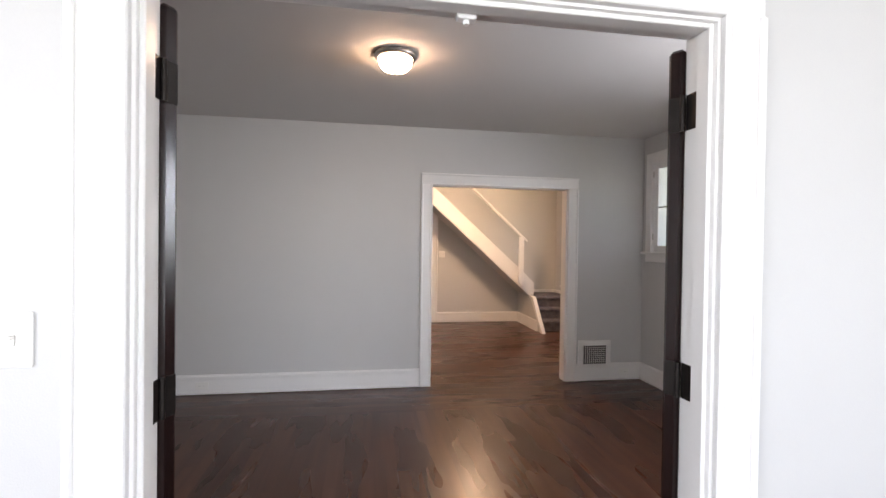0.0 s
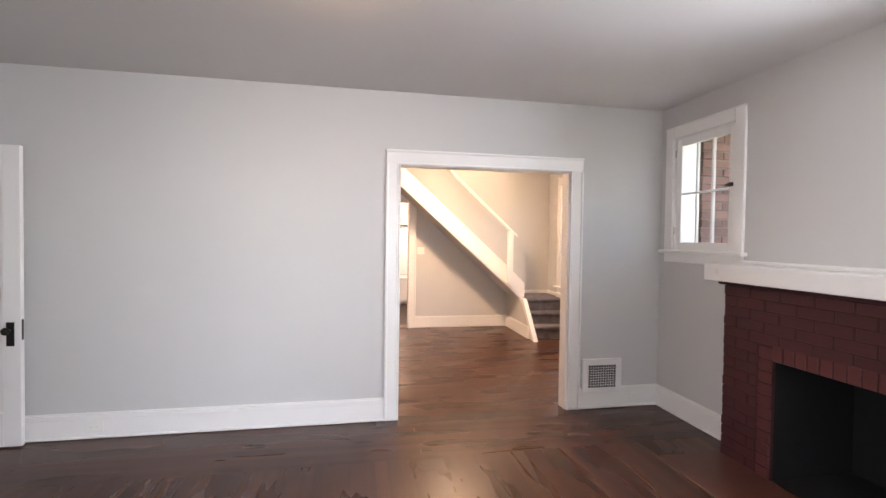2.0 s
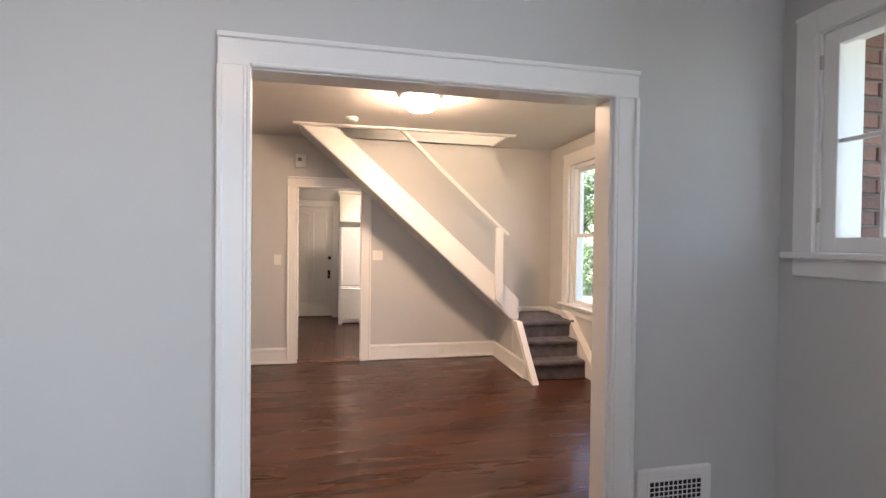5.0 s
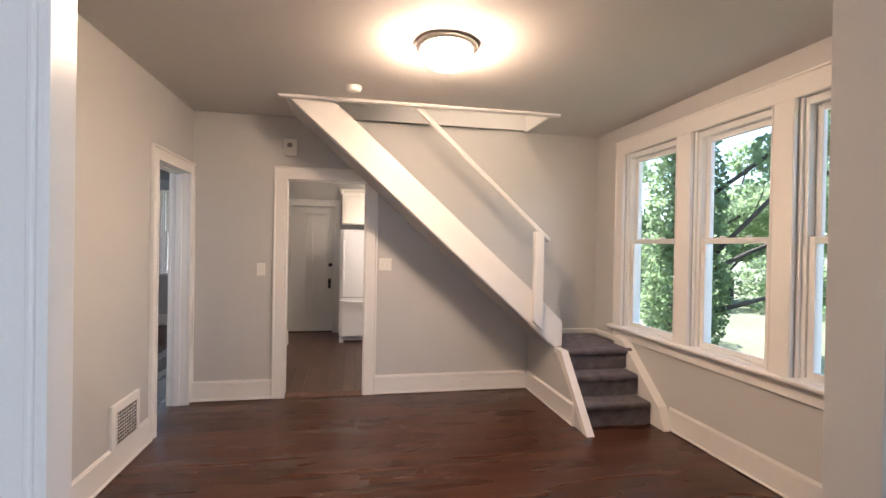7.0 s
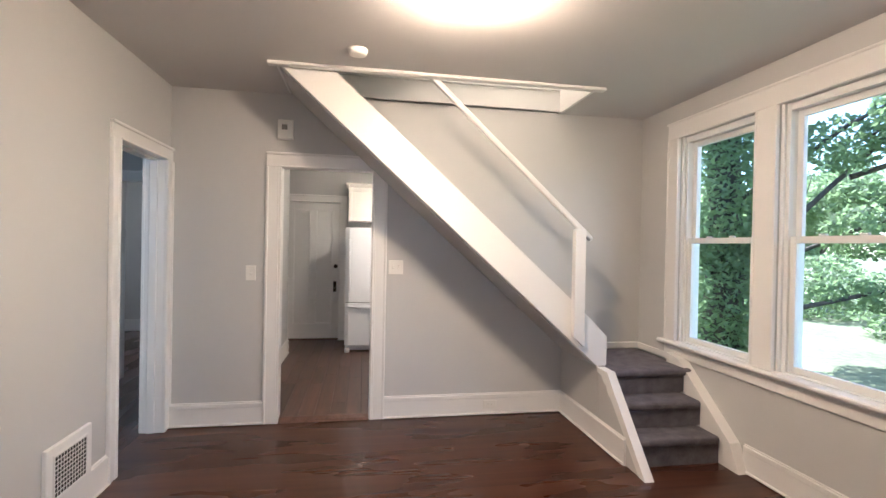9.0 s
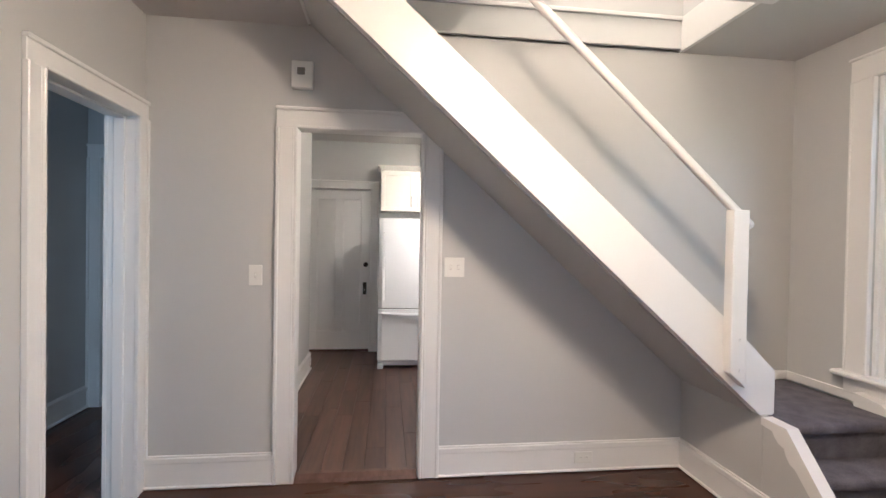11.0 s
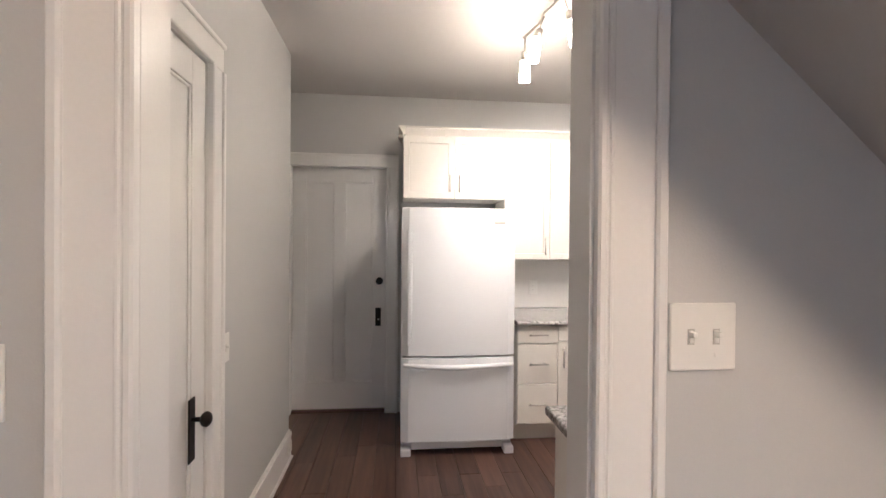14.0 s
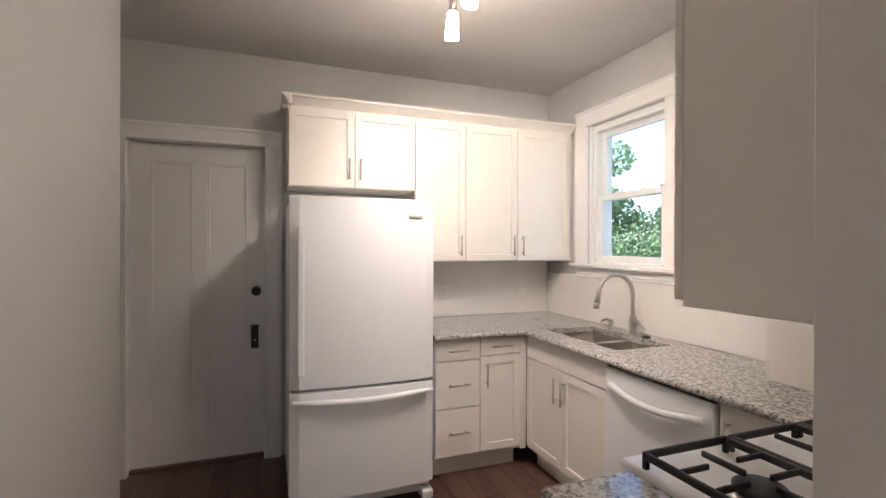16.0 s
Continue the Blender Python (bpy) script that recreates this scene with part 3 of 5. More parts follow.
def double_hung(parent, axis, a_in, a_out, b0, b1, z0, z1, mid):
    """Frame liner, lower sash inside, upper sash outside, a lock on the meeting rail; a_in is the room side."""
    s = 1 if a_out > a_in else -1
    t = 0.045
    bm = B()
    for u0, u1 in ((b0, b0 + t), (b1 - t, b1)):
        lay(bm, axis, a_in + s * 0.03, a_out - s * 0.03, u0, u1, z0, z1, 0.002)
        lay(bm, axis, a_in + s * 0.010, a_in + s * 0.03, u0, u0 + 0.022 if u0 == b0 else u1, z0, z1, 0.002) if u0 == b0 else lay(bm, axis, a_in + s * 0.010, a_in + s * 0.03, u1 - 0.022, u1, z0, z1, 0.002)
    lay(bm, axis, a_in + s * 0.03, a_out - s * 0.03, b0 + t, b1 - t, z1 - t, z1, 0.002)
    lay(bm, axis, a_in + s * 0.010, a_out - s * 0.03, b0 + t, b1 - t, z0, z0 + 0.018, 0.002)
    part("window_frame", bm, VINYL, parent)
    lo = sash(parent, axis, min(a_in + s * 0.045, a_in + s * 0.075), b0 + t, b1 - t, z0 + 0.018, mid + 0.02)
    sash(parent, axis, min(a_in + s * 0.080, a_in + s * 0.110), b0 + t, b1 - t, mid - 0.02, z1 - t)
    c = (b0 + b1) / 2
    for k in (-0.11, 0.11):
        part("sash_lock", lay(B(), axis, a_in + s * 0.05, a_in + s * 0.072, c + k - 0.025, c + k + 0.025, mid + 0.02, mid + 0.033, 0.005), VINYL, lo)


# small hinged porch window in the living room
w1 = thing("window_1", (3.2, 4.64, 1.35), "small white six-pane casement window with dark latch", "window", kind="structure")
part("window_frame", lay(lay(lay(lay(B(), "x", 3.17, 3.40, 4.305, 4.325, 1.37, 2.34), "x", 3.17, 3.40, 4.955, 4.975, 1.37, 2.34), "x", 3.17, 3.40, 4.325, 4.955, 2.32, 2.34), "x", 3.17, 3.40, 4.325, 4.955, 1.37, 1.39), WHITE, w1)
bm = lay(lay(B(), "x", 3.148, 3.17, 4.225, 4.315, 1.39, 2.42, 0.003), "x", 3.148, 3.17, 4.965, 5.055, 1.39, 2.42, 0.003)
part("casing_side", bm, WHITE, w1)
part("casing_head", lay(lay(B(), "x", 3.149, 3.17, 4.315, 4.965, 2.325, 2.42, 0.003), "x", 3.141, 3.17, 4.222, 5.058, 2.412, 2.424, 0.003), WHITE, w1)
part("window_sill", lay(B(), "x", 3.110, 3.17, 4.195, 5.085, 1.362, 1.390, 0.006), WHITE, w1)
part("apron", lay(B(), "x", 3.150, 3.17, 4.225, 5.055, 1.285, 1.362, 0.004), WHITE, w1)
s1 = sash(w1, "x", 3.178, 4.327, 4.953, 1.392, 2.318, 0.062, 0.034, 3, 2, 0.017, WHITE)
lt = part("latch", lay(lay(B(), "x", 3.160, 3.178, 4.345, 4.385, 1.865, 1.895, 0.003), "x", 3.150, 3.166, 4.36, 4.40, 1.872, 1.886, 0.003), BRONZE, s1, "dark bronze window latch")
for z in (1.52, 2.17):
    part("hinge", rod(B(), (3.172, 4.958, z), (3.172, 4.958, z + 0.06), 0.006, 8), CHROME, w1)

# three double-hung windows in the dining room
w2 = thing("window_2", (3.8, 7.18, 0.7), "bank of three white double-hung windows in moulded casing", "window", kind="structure")
for a, b in ((7.66, 8.39), (6.81, 7.50), (5.97, 6.66)):
    double_hung(w2, "x", 3.77, 3.95, a, b, 0.70, 2.33, 1.51)
for a, b in ((8.39, 8.52), (7.50, 7.66), (6.66, 6.81), (5.84, 5.97)):
    bm = lay(B(), "x", 3.748, 3.77, a, b, 0.71, 2.33, 0.003)
    lay(bm, "x", 3.742, 3.77, a - 0.002, a + 0.014, 0.711, 2.33, 0.004)
    lay(bm, "x", 3.742, 3.77, b - 0.014, b + 0.002, 0.711, 2.33, 0.004)
    part("casing_side", bm, WHITE, w2)
part("casing_head", lay(lay(B(), "x", 3.747, 3.77, 5.84, 8.52, 2.33, 2.46, 0.003), "x", 3.738, 3.77, 5.83, 8.53, 2.448, 2.466, 0.004), WHITE, w2)
part("window_sill", lay(B(), "x", 3.700, 3.80, 5.80, 8.56, 0.682, 0.71, 0.008), WHITE, w2)
part("apron", lay(B(), "x", 3.750, 3.77, 5.84, 8.52, 0.59, 0.682, 0.004), WHITE, w2)

# kitchen window
w3 = thing("window_3", (3.15, 11.13, 1.28), "white double-hung window above the kitchen sink", "window", kind="structure")
double_hung(w3, "x", 3.08, 3.28, 10.79, 11.48, 1.28, 2.24, 1.735)
part("casing_side", lay(lay(B(), "x", 3.056, 3.08, 11.48, 11.595, 1.28, 2.24, 0.003), "x", 3.048, 3.08, 11.58, 11.597, 1.28, 2.24, 0.003), WHITE, w3)
part("casing_side", lay(B(), "x", 3.056, 3.08, 10.68, 10.79, 1.28, 2.24, 0.003), WHITE, w3)
part("casing_head", lay(lay(B(), "x", 3.055, 3.08, 10.68, 11.595, 2.24, 2.345, 0.003), "x", 3.046, 3.08, 10.675, 11.60, 2.335, 2.35, 0.003), WHITE, w3)
part("window_sill", lay(B(), "x", 3.020, 3.11, 10.65, 11.625, 1.252, 1.28, 0.007), WHITE, w3)
part("apron", lay(B(), "x", 3.060, 3.08, 10.68, 11.595, 1.20, 1.252, 0.004), WHITE, w3)

# bedroom window beyond the hall
w4 = thing("window_4", (-1.48, 13.15, 0.88), "white double-hung bedroom window with sill", "window", kind="structure")
double_hung(w4, "y", 13.10, 13.25, -1.96, -1.0, 0.88, 2.32, 1.60)
part("casing_side", lay(lay(B(), "y", 13.08, 13.10, -2.06, -1.96, 0.88, 2.32), "y", 13.08, 13.10, -1.0, -0.9, 0.88, 2.32), WHITE, w4)
part("casing_head", lay(B(), "y", 13.08, 13.10, -2.06, -0.9, 2.32, 2.42), WHITE, w4)
part("window_sill", lay(B(), "y", 13.04, 13.12, -2.09, -0.87, 0.85, 0.88), WHITE, w4)


# ---- doors ----
def knob_set(parent, x, z, y, s, plate_h=0.15):
    """Long plate and round knob on a door face at local y, standing off by s."""
    p = part("handle_plate", box(B(), x - 0.024, x + 0.024, min(y, y + s * 0.005), max(y, y + s * 0.005), z - plate_h * 0.72, z + plate_h * 0.36, 0.002), BRONZE, parent, "dark bronze handle plate")
    k = rod(B(), (x, y + s * 0.003, z), (x, y + s * 0.040, z), 0.008)
    ball(k, (x, y + s * 0.050, z), 0.026, 1, 0.72, 1)
    part("knob", k, BRONZE, parent, "dark bronze door knob", smooth=True)


def panel_door(name, m, w, h, label, t=0.036, stile=0.105, mid=0.085, top=0.115, bottom=0.23, material=None):
    """A door with two tall sunk panels; its hinge edge at x 0, its faces at y 0 and y t."""
    d = thing(name, (0, 0, 0), label, "door", m=m)
    mat = material or DOORWHITE
    f = B()
    box(f, 0, stile, 0, t, 0, h, 0.002)
    box(f, w - stile, w, 0, t, 0, h, 0.002)
    box(f, stile, w - stile, 0, t, h - top, h, 0.002)
    box(f, stile, w - stile, 0, t, 0, bottom, 0.002)
    box(f, w / 2 - mid / 2, w / 2 + mid / 2, 0, t, bottom, h - top, 0.002)
    part("door_frame", f, mat, d)
    for x0, x1 in ((stile, w / 2 - mid / 2), (w / 2 + mid / 2, w - stile)):
        p = part("panel", box(B(), x0, x1, 0.012, t - 0.012, bottom, h - top), mat, d)
        for y0, y1 in ((0.004, 0.012), (t - 0.012, t - 0.004)):
            b = B()
            box(b, x0, x0 + 0.012, y0, y1, bottom, h - top, 0.003)
            box(b, x1 - 0.012, x1, y0, y1, bottom, h - top, 0.003)
            box(b, x0 + 0.012, x1 - 0.012, y0, y1, bottom, bottom + 0.012, 0.003)
            box(b, x0 + 0.012, x1 - 0.012, y0, y1, h - top - 0.012, h - top, 0.003)
            part("bead", b, mat, p)
    return d


# white closet door standing open along the far living room wall
cd = panel_door("closet_door", pose(-2.352, 5.035, 0.012), 0.645, 2.03, "white two-panel door standing open beside the wall")
knob_set(cd, 0.585, 0.79, 0.0, -1)
part("lock_edge", box(B(), 0.6445, 0.6465, 0.008, 0.028, 0.72, 0.86, 0.0005), BRONZE, cd, "dark metal lock plate")
for z in (0.25, 1.75):
    part("hinge", rod(box(B(), -0.030, 0.0, 0.010, 0.016, z, z + 0.09), (-0.004, 0.0, z), (-0.004, 0.0, z + 0.09), 0.006), BRONZE, cd)

# closed back door and side door of the kitchen
bd = panel_door("back_door", pose(0.203, 12.035, 0.042), 0.749, 1.985, "closed white two-panel back door with bronze lock")
part("deadbolt", rod(B(), (0.700, 0.0, 1.062), (0.700, -0.018, 1.062), 0.030, 24), BRONZE, bd, "round dark bronze deadbolt")
part("handle_plate", box(B(), 0.668, 0.714, -0.006, 0.0, 0.69, 0.84, 0.002), BRONZE, bd, "dark bronze handle plate")
part("key_turn", ball(B(), (0.693, -0.010, 0.745), 0.008, seg=10), CHROME, bd)
solid("door_sill", box(B(), 0.203, 0.952, 12.00, 12.13, 0.019, 0.052, 0.004), LAMINATE, "brown wooden sill under the back door", "sill")
# added slab, never in view, that shuts out the outdoors behind the door
solid("back_door_blocker", box(B(), -0.2, 1.4, 12.135, 12.3, -0.6, 2.5), SIDING, "unseen pale slab added to close off the back door", "wall")
sd = panel_door("side_door", pose(0.317, 9.907, 0.042, 0, 0, -90), 0.754, 2.005, "closed white two-panel side door with bronze knob")
knob_set(sd, 0.108, 0.765, 0.036, 1, 0.20)

# dark double doors folded back into the living room
def french_leaf(name, m, flip):
    d = thing(name, (0, 0, 0), "dark mahogany-stained glazed door, opened wide against the wall", "door", "double doors", m=m)
    w, h, t = 0.69, 2.005, 0.046
    f = B()
    def bx(x0, x1, z0, z1, y0=0.0, y1=t, bev=0.010):
        box(f, x0, x1, flip * y0, flip * y1, z0, z1, bev)
    bx(0, 0.11, 0, h)
    bx(w - 0.11, w, 0, h)
    bx(0.11, w - 0.11, h - 0.13, h, bev=0.003)
    bx(0.11, w - 0.11, 0, 0.26, bev=0.003)
    part("door_frame", f, MAHOGANY, d)
    for i in range(1, 5):
        z = 0.26 + (h - 0.39) * i / 5
        part("glazing_bar", box(B(), 0.11, w - 0.11, flip * 0.010, flip * (t - 0.010), z - 0.012, z + 0.012, 0.003), MAHOGANY, d)
    for x in (0.11 + 0.157, 0.11 + 0.313):
        part("glazing_bar", box(B(), x - 0.012, x + 0.012, flip * 0.009, flip * (t - 0.009), 0.26, h - 0.13, 0.003), MAHOGANY, d)
    part("pane", box(B(), 0.105, w - 0.105, flip * 0.020, flip * 0.024, 0.255, h - 0.125), GLASS, d)
    for z in (0.22, 1.005, 1.765):
        hg = part("hinge", rod(B(), (-0.006, flip * 0.0, z), (-0.006, flip * 0.0, z + 0.10), 0.007, 12), BRONZE, d, "dark bronze butt hinge")
        part("hinge_leaf", box(B(), -0.003, -0.0005, flip * 0.002, flip * 0.038, z, z + 0.10, 0.0005), BRONZE, hg)
    return d


french_leaf("double_door", pose(1.090, 1.690, 0.012, 0, 0, 32), 1)
french_leaf("double_door", pose(-0.282, 1.690, 0.012, 0, 0, 148), -1)
for x0, x1 in ((-0.285, -0.282), (1.092, 1.095)):
    for z in (0.232, 1.017, 1.777):
        part("jamb_hinge_leaf", box(B(), x0 - 0.0, x1, 1.640, 1.680, z, z + 0.10, 0.0005), BRONZE, d1, "dark bronze hinge leaf")


# ---- stairs ----
SL = 0.893
st = thing("staircase", (2.0, 8.5, 0), "white-painted staircase with grey carpet rising to an upper floor", "staircase")
def low_edge(x):
    return 0.558 + SL * (3.031 - x)
# sloped underside and the closed base under the landing
xt = 3.031 - (CEIL + 0.10 - 0.558) / SL
part("soffit", prism(B(), [(3.03, 0.549), (xt - 0.012, CEIL + 0.10), (xt + 0.10, CEIL + 0.10), (3.03, 0.65)], "y", 8.34, 8.91), GREY, st, "light grey sloped soffit")
part("base_wall", box(B(), 3.03, 3.06, 8.265, 8.91, 0, 0.560), GREY, st, "light grey base wall")
part("base_wall", prism(B(), [(7.73, 0.0), (8.264, 0.0), (8.264, 0.515), (8.18, 0.505)], "x", 3.032, 3.058), GREY, st, "light grey base wall")
# outer stringer
def top_edge(x):
    return 1.091 + SL * (2.777 - x)
xb, xu = 0.735, 0.985
part("stringer", prism(B(), [(3.03, low_edge(3.03)), (3.098, 0.557), (3.107, 0.566), (3.107, 0.778), (2.90, top_edge(2.90)), (xu, top_edge(xu)), (xb, low_edge(xb))], "y", 8.285, 8.34), WHITE, st, "white-painted stringer board")
part("stringer_trim", prism(B(), [(3.00, low_edge(3.00) - 0.004), (3.00, low_edge(3.00) + 0.062), (xb + 0.05, low_edge(xb + 0.05) + 0.062), (xb - 0.01, low_edge(xb - 0.01) - 0.004)], "y", 8.274, 8.287), WHITE, st)
# slanted board beside the lower steps
part("skirt", prism(B(), [(7.65, 0.0), (7.72, 0.0), (8.075, 0.385), (8.102, 0.395), (8.125, 0.425), (8.135, 0.455), (8.165, 0.462), (8.190, 0.485), (8.205, 0.51), (8.272, 0.516), (8.272, 0.554), (8.125, 0.551)], "x", 3.025, 3.088), WHITE, st, "white slanted skirt board")
part("wall_skirt", prism(B(), [(7.66, 0.0), (7.95, 0.0), (8.40, 0.50), (8.40, 0.62), (8.26, 0.60), (7.74, 0.17)], "x", 3.688, 3.768), WHITE, st, "white slanted skirt board")
part("landing_trim", box(box(B(), 3.06, 3.768, 8.893, 8.908, 0.548, 0.60, 0.003), 3.752, 3.768, 8.40, 8.893, 0.548, 0.60, 0.003), WHITE, st)
# carpeted steps
for i, (y, z) in enumerate(((7.83, 0.187), (8.01, 0.367), (8.19, 0.547))):
    bm = B()
    box(bm, 3.090, 3.686, y, 8.90, 0.002 if i == 0 else z - 0.178, z - 0.03)
    box(bm, 3.091, 3.684 if i < 2 else 3.745, y - 0.022, 8.90, z - 0.055, z, 0.024, 4)
    part("step", bm, CARPET, st, "dark grey carpeted step", smooth=False)
n = 11
for i in range(n):
    x1 = 3.02 - i * 0.2
    z = low_edge(x1 - 0.2) + 0.115
    if z < 2.95:
        part("step", box(B(), x1 - 0.2, x1 + 0.015, 8.341, 8.905, z - 0.08, z, 0.02, 2), CARPET, st, "dark grey carpeted step")
# newel and handrail
bm = prism(B(), [(2.815, 0.787), (2.898, 0.712), (2.898, 1.577), (2.815, 1.577)], "y", 8.228, 8.284)
bmesh.ops.bevel(bm, geom=bm.edges[:], offset=0.004, segments=2, affect="EDGES", profile=0.5)
nw = part("newel_post", bm, WHITE, st, "flat white newel post")
for z in (0.80, 0.945):
    part("screw_cap", rod(B(), (2.865, 8.229, z), (2.865, 8.223, z), 0.008, 12), WHITE, nw)
d = Vector((-1.0, 0, 0.912)).normalized()
p0 = Vector((2.985, 8.318, 1.498))
hr = B()
bmesh.ops.create_cube(hr, size=1)
L = 1.85
bmesh.ops.scale(hr, vec=(L, 0.042, 0.044), verts=hr.verts)
bmesh.ops.bevel(hr, geom=hr.edges[:], offset=0.019, segments=4, affect="EDGES", profile=0.5)
ang = math.atan2(d.z, -d.x)
bmesh.ops.transform(hr, matrix=Matrix.Translation(p0 + d * (L / 2)) @ Matrix.Rotation(ang, 4, "Y"), verts=hr.verts)
part("handrail", hr, WHITE, st, "white-painted handrail")
# trim round the stairwell opening
tr = thing("stairwell_trim", (1.85, 8.4, CEIL), "white-painted trim boards lining the stairwell opening", "trim", kind="structure")
part("edge_strip", box(B(), 0.66, 3.02, 8.205, 8.262, CEIL - 0.022, CEIL, 0.004), WHITE, tr)
part("lining", box(B(), 0.70, 2.98, 8.25, 8.262, CEIL, CEIL + 0.17), WHITE, tr)
part("lining", box(box(B(), 0.70, 2.962, 8.885, 8.91, CEIL + 0.012, CEIL + 0.185, 0.003), 0.70, 2.962, 8.870, 8.91, CEIL + 0.185, CEIL + 0.21, 0.003), WHITE, tr)
part("lining", box(B(), 2.955, 2.98, 8.262, 8.91, CEIL - 0.004, CEIL + 0.21, 0.003), WHITE, tr)
part("lining", box(B(), 0.70, 0.715, 8.262, 8.885, CEIL, CEIL + 0.21), WHITE, tr)
part("upper_shelf_edge", box(B(), 0.75, 1.72, 8.262, 8.86, CEIL + 0.30, CEIL + 0.36), WHITE, tr)


# ---- living room things ----
fp = thing("fireplace", (3.1, 3.41, 0), "dark red painted brick fireplace with white mantel shelf", "fireplace")
FX, FY0, FY1, FH = 3.0, 2.62, 4.205, 1.17
OB0, OB1, OBZ = 3.02, 3.82, 0.737
bm = slab(B(), [(FY0 + 0.006, OB0, 0, FH), (OB1, FY1 - 0.006, 0, FH), (OB0, OB1, OBZ, FH)], "x", FX + 0.006, 3.168)
core = part("masonry", bm, MORTARRED, fp, "dark red painted mortar")
bm = box(B(), 3.02, 3.62, OB0 + 0.004, OB1 - 0.004, 0.002, OBZ - 0.003)
bm.normal_update()
bmesh.ops.delete(bm, geom=[f for f in bm.faces if f.normal.x < -0.9], context="FACES")
bmesh.ops.solidify(bm, geom=bm.faces[:], thickness=0.002)
part("firebox", bm, SOOT, fp, "soot-black empty firebox")
part("mantel_shelf", box(B(), 2.905, 3.168, 2.535, 4.29, 1.197, 1.310, 0.006, 2), WHITE, fp, "thick white-painted mantel shelf")
part("ledge", box(B(), 2.972, 3.168, 2.592, 4.232, 1.172, 1.195, 0.004, 2), MORTARRED, fp, "dark red painted ledge course")
part("mantel_back", box(B(), 3.130, 3.168, 2.60, 4.215, 1.310, 1.335, 0.008, 2), WHITE, fp)
ht = solid("hearth", box(B(), 2.53, 3.0, 2.60, 4.222, -0.013, 0.007, 0.003), HEARTHMAT, "flat red-brown painted hearth set in the floor", "hearth")
solid("hearth_border", box(B(), 2.505, 2.529, 2.575, 4.247, -0.013, 0.004), FLOOR_Y, "dark wooden strip along the hearth", "hearth border")


def register(m, label):
    """Wall register: plate with a raised rim and a lattice of bars over a near-black sheet; front towards local -y."""
    v = thing("wall_vent", (0, 0, 0), label, "vent", "wall vents", m=m)
    w, h = 0.37, 0.295
    f = B()
    box(f, -w / 2, w / 2, -0.022, 0, 0, h, 0.004)
    part("plate", f, WHITE, v, "white-painted vent plate")
    r = B()
    gx, z0, z1 = 0.128, 0.045, 0.240
    box(r, -gx - 0.014, -gx, -0.028, -0.022, z0 - 0.014, z1 + 0.014, 0.003)
    box(r, gx, gx + 0.014, -0.028, -0.022, z0 - 0.014, z1 + 0.014, 0.003)
    box(r, -gx, gx, -0.028, -0.022, z0 - 0.014, z0, 0.003)
    box(r, -gx, gx, -0.028, -0.022, z1, z1 + 0.014, 0.003)
    part("rim", r, WHITE, v)
    # sheet on the solid plate; its black stands in for the holes' shade
    part("backing", box(B(), -gx, gx, -0.0235, -0.0225, z0, z1), GAPSHADE, v, "near-black sheet for the shade behind the grille")
    g = B()
    for i in range(1, 11):
        x = -gx + 2 * gx * i / 11
        box(g, x - 0.0023, x + 0.0023, -0.0246, -0.0236, z0, z1)
    for i in range(1, 9):
        z = z0 + (z1 - z0) * i / 9
        box(g, -gx, gx, -0.0245, -0.0237, z - 0.0023, z + 0.0023)
    part("grille", g, WHITE, v)
    return v


register(pose(2.62, 5.135, 0.138), "white metal wall vent above the living room baseboard")
register(pose(-0.165, 7.68, 0.145, 0, 0, 90), "white metal wall vent low on the dining room wall")


def switch_plate(m, toggles, label):
    s = thing("light_switch", (0, 0, 0), label, "light switch", "light switches", m=m)
    w = 0.074 + 0.046 * (toggles - 1)
    part("plate", box(B(), -w / 2, w / 2, -0.006, 0, -0.058, 0.058, 0.003, 2), PLASTIC, s)
    for i in range(toggles):
        x = (i - (toggles - 1) / 2) * 0.046
        # flat grey patch, the recess's shade given as colour
        part("slot", box(B(), x - 0.0060, x + 0.0060, -0.0068, -0.0058, -0.0135, 0.0135), SLOTSHADE, s)
        tg = B()
        box(tg, x - 0.0042, x + 0.0042, -0.019, -0.006, 0.000, 0.0095, 0.0015)
        box(tg, x - 0.0046, x + 0.0046, -0.0085, -0.006, -0.011, 0.011, 0.001)
        part("toggle", tg, PLASTIC, s)
        for z in (-0.031, 0.031):
            part("screw", rod(B(), (x, -0.0060, z), (x, -0.0066, z), 0.003, 8), PLASTIC, s)
    return s


switch_plate(pose(-0.512, 1.57, 1.238), 1, "single white toggle switch plate on a white wall")
switch_plate(pose(0.426, 8.91, 1.192), 1, "single white toggle switch plate beside the kitchen doorway")
switch_plate(pose(1.560, 8.91, 1.249), 2, "double white toggle switch plate under the stairs")
switch_plate(pose(0.36, 10.088, 0.985, 0, 0, 90), 1, "single white switch plate beside the side door")


def outlet(m, label, flat=False):
    o = thing("wall_outlet", (0, 0, 0), label, "outlet", "wall outlets", m=m)
    w, h = (0.057, 0.035) if flat else (0.036, 0.057)
    part("plate", box(B(), -w, w, -0.005, 0, -h, h, 0.002), PLASTIC, o)
    for s in (-1, 1):
        cx, cz = (s * 0.020, 0) if flat else (0, s * 0.020)
        part("socket", box(B(), cx - 0.012, cx + 0.012, -0.0065, -0.005, cz - 0.012, cz + 0.012, 0.0006), PLASTIC, o)
        for k in (-1, 1):
            part("slit", box(B(), cx + k * 0.005 - 0.0010, cx + k * 0.005 + 0.0010, -0.0070, -0.0060, cz - 0.004, cz + 0.004), OUTLETMAT, o)
    return o


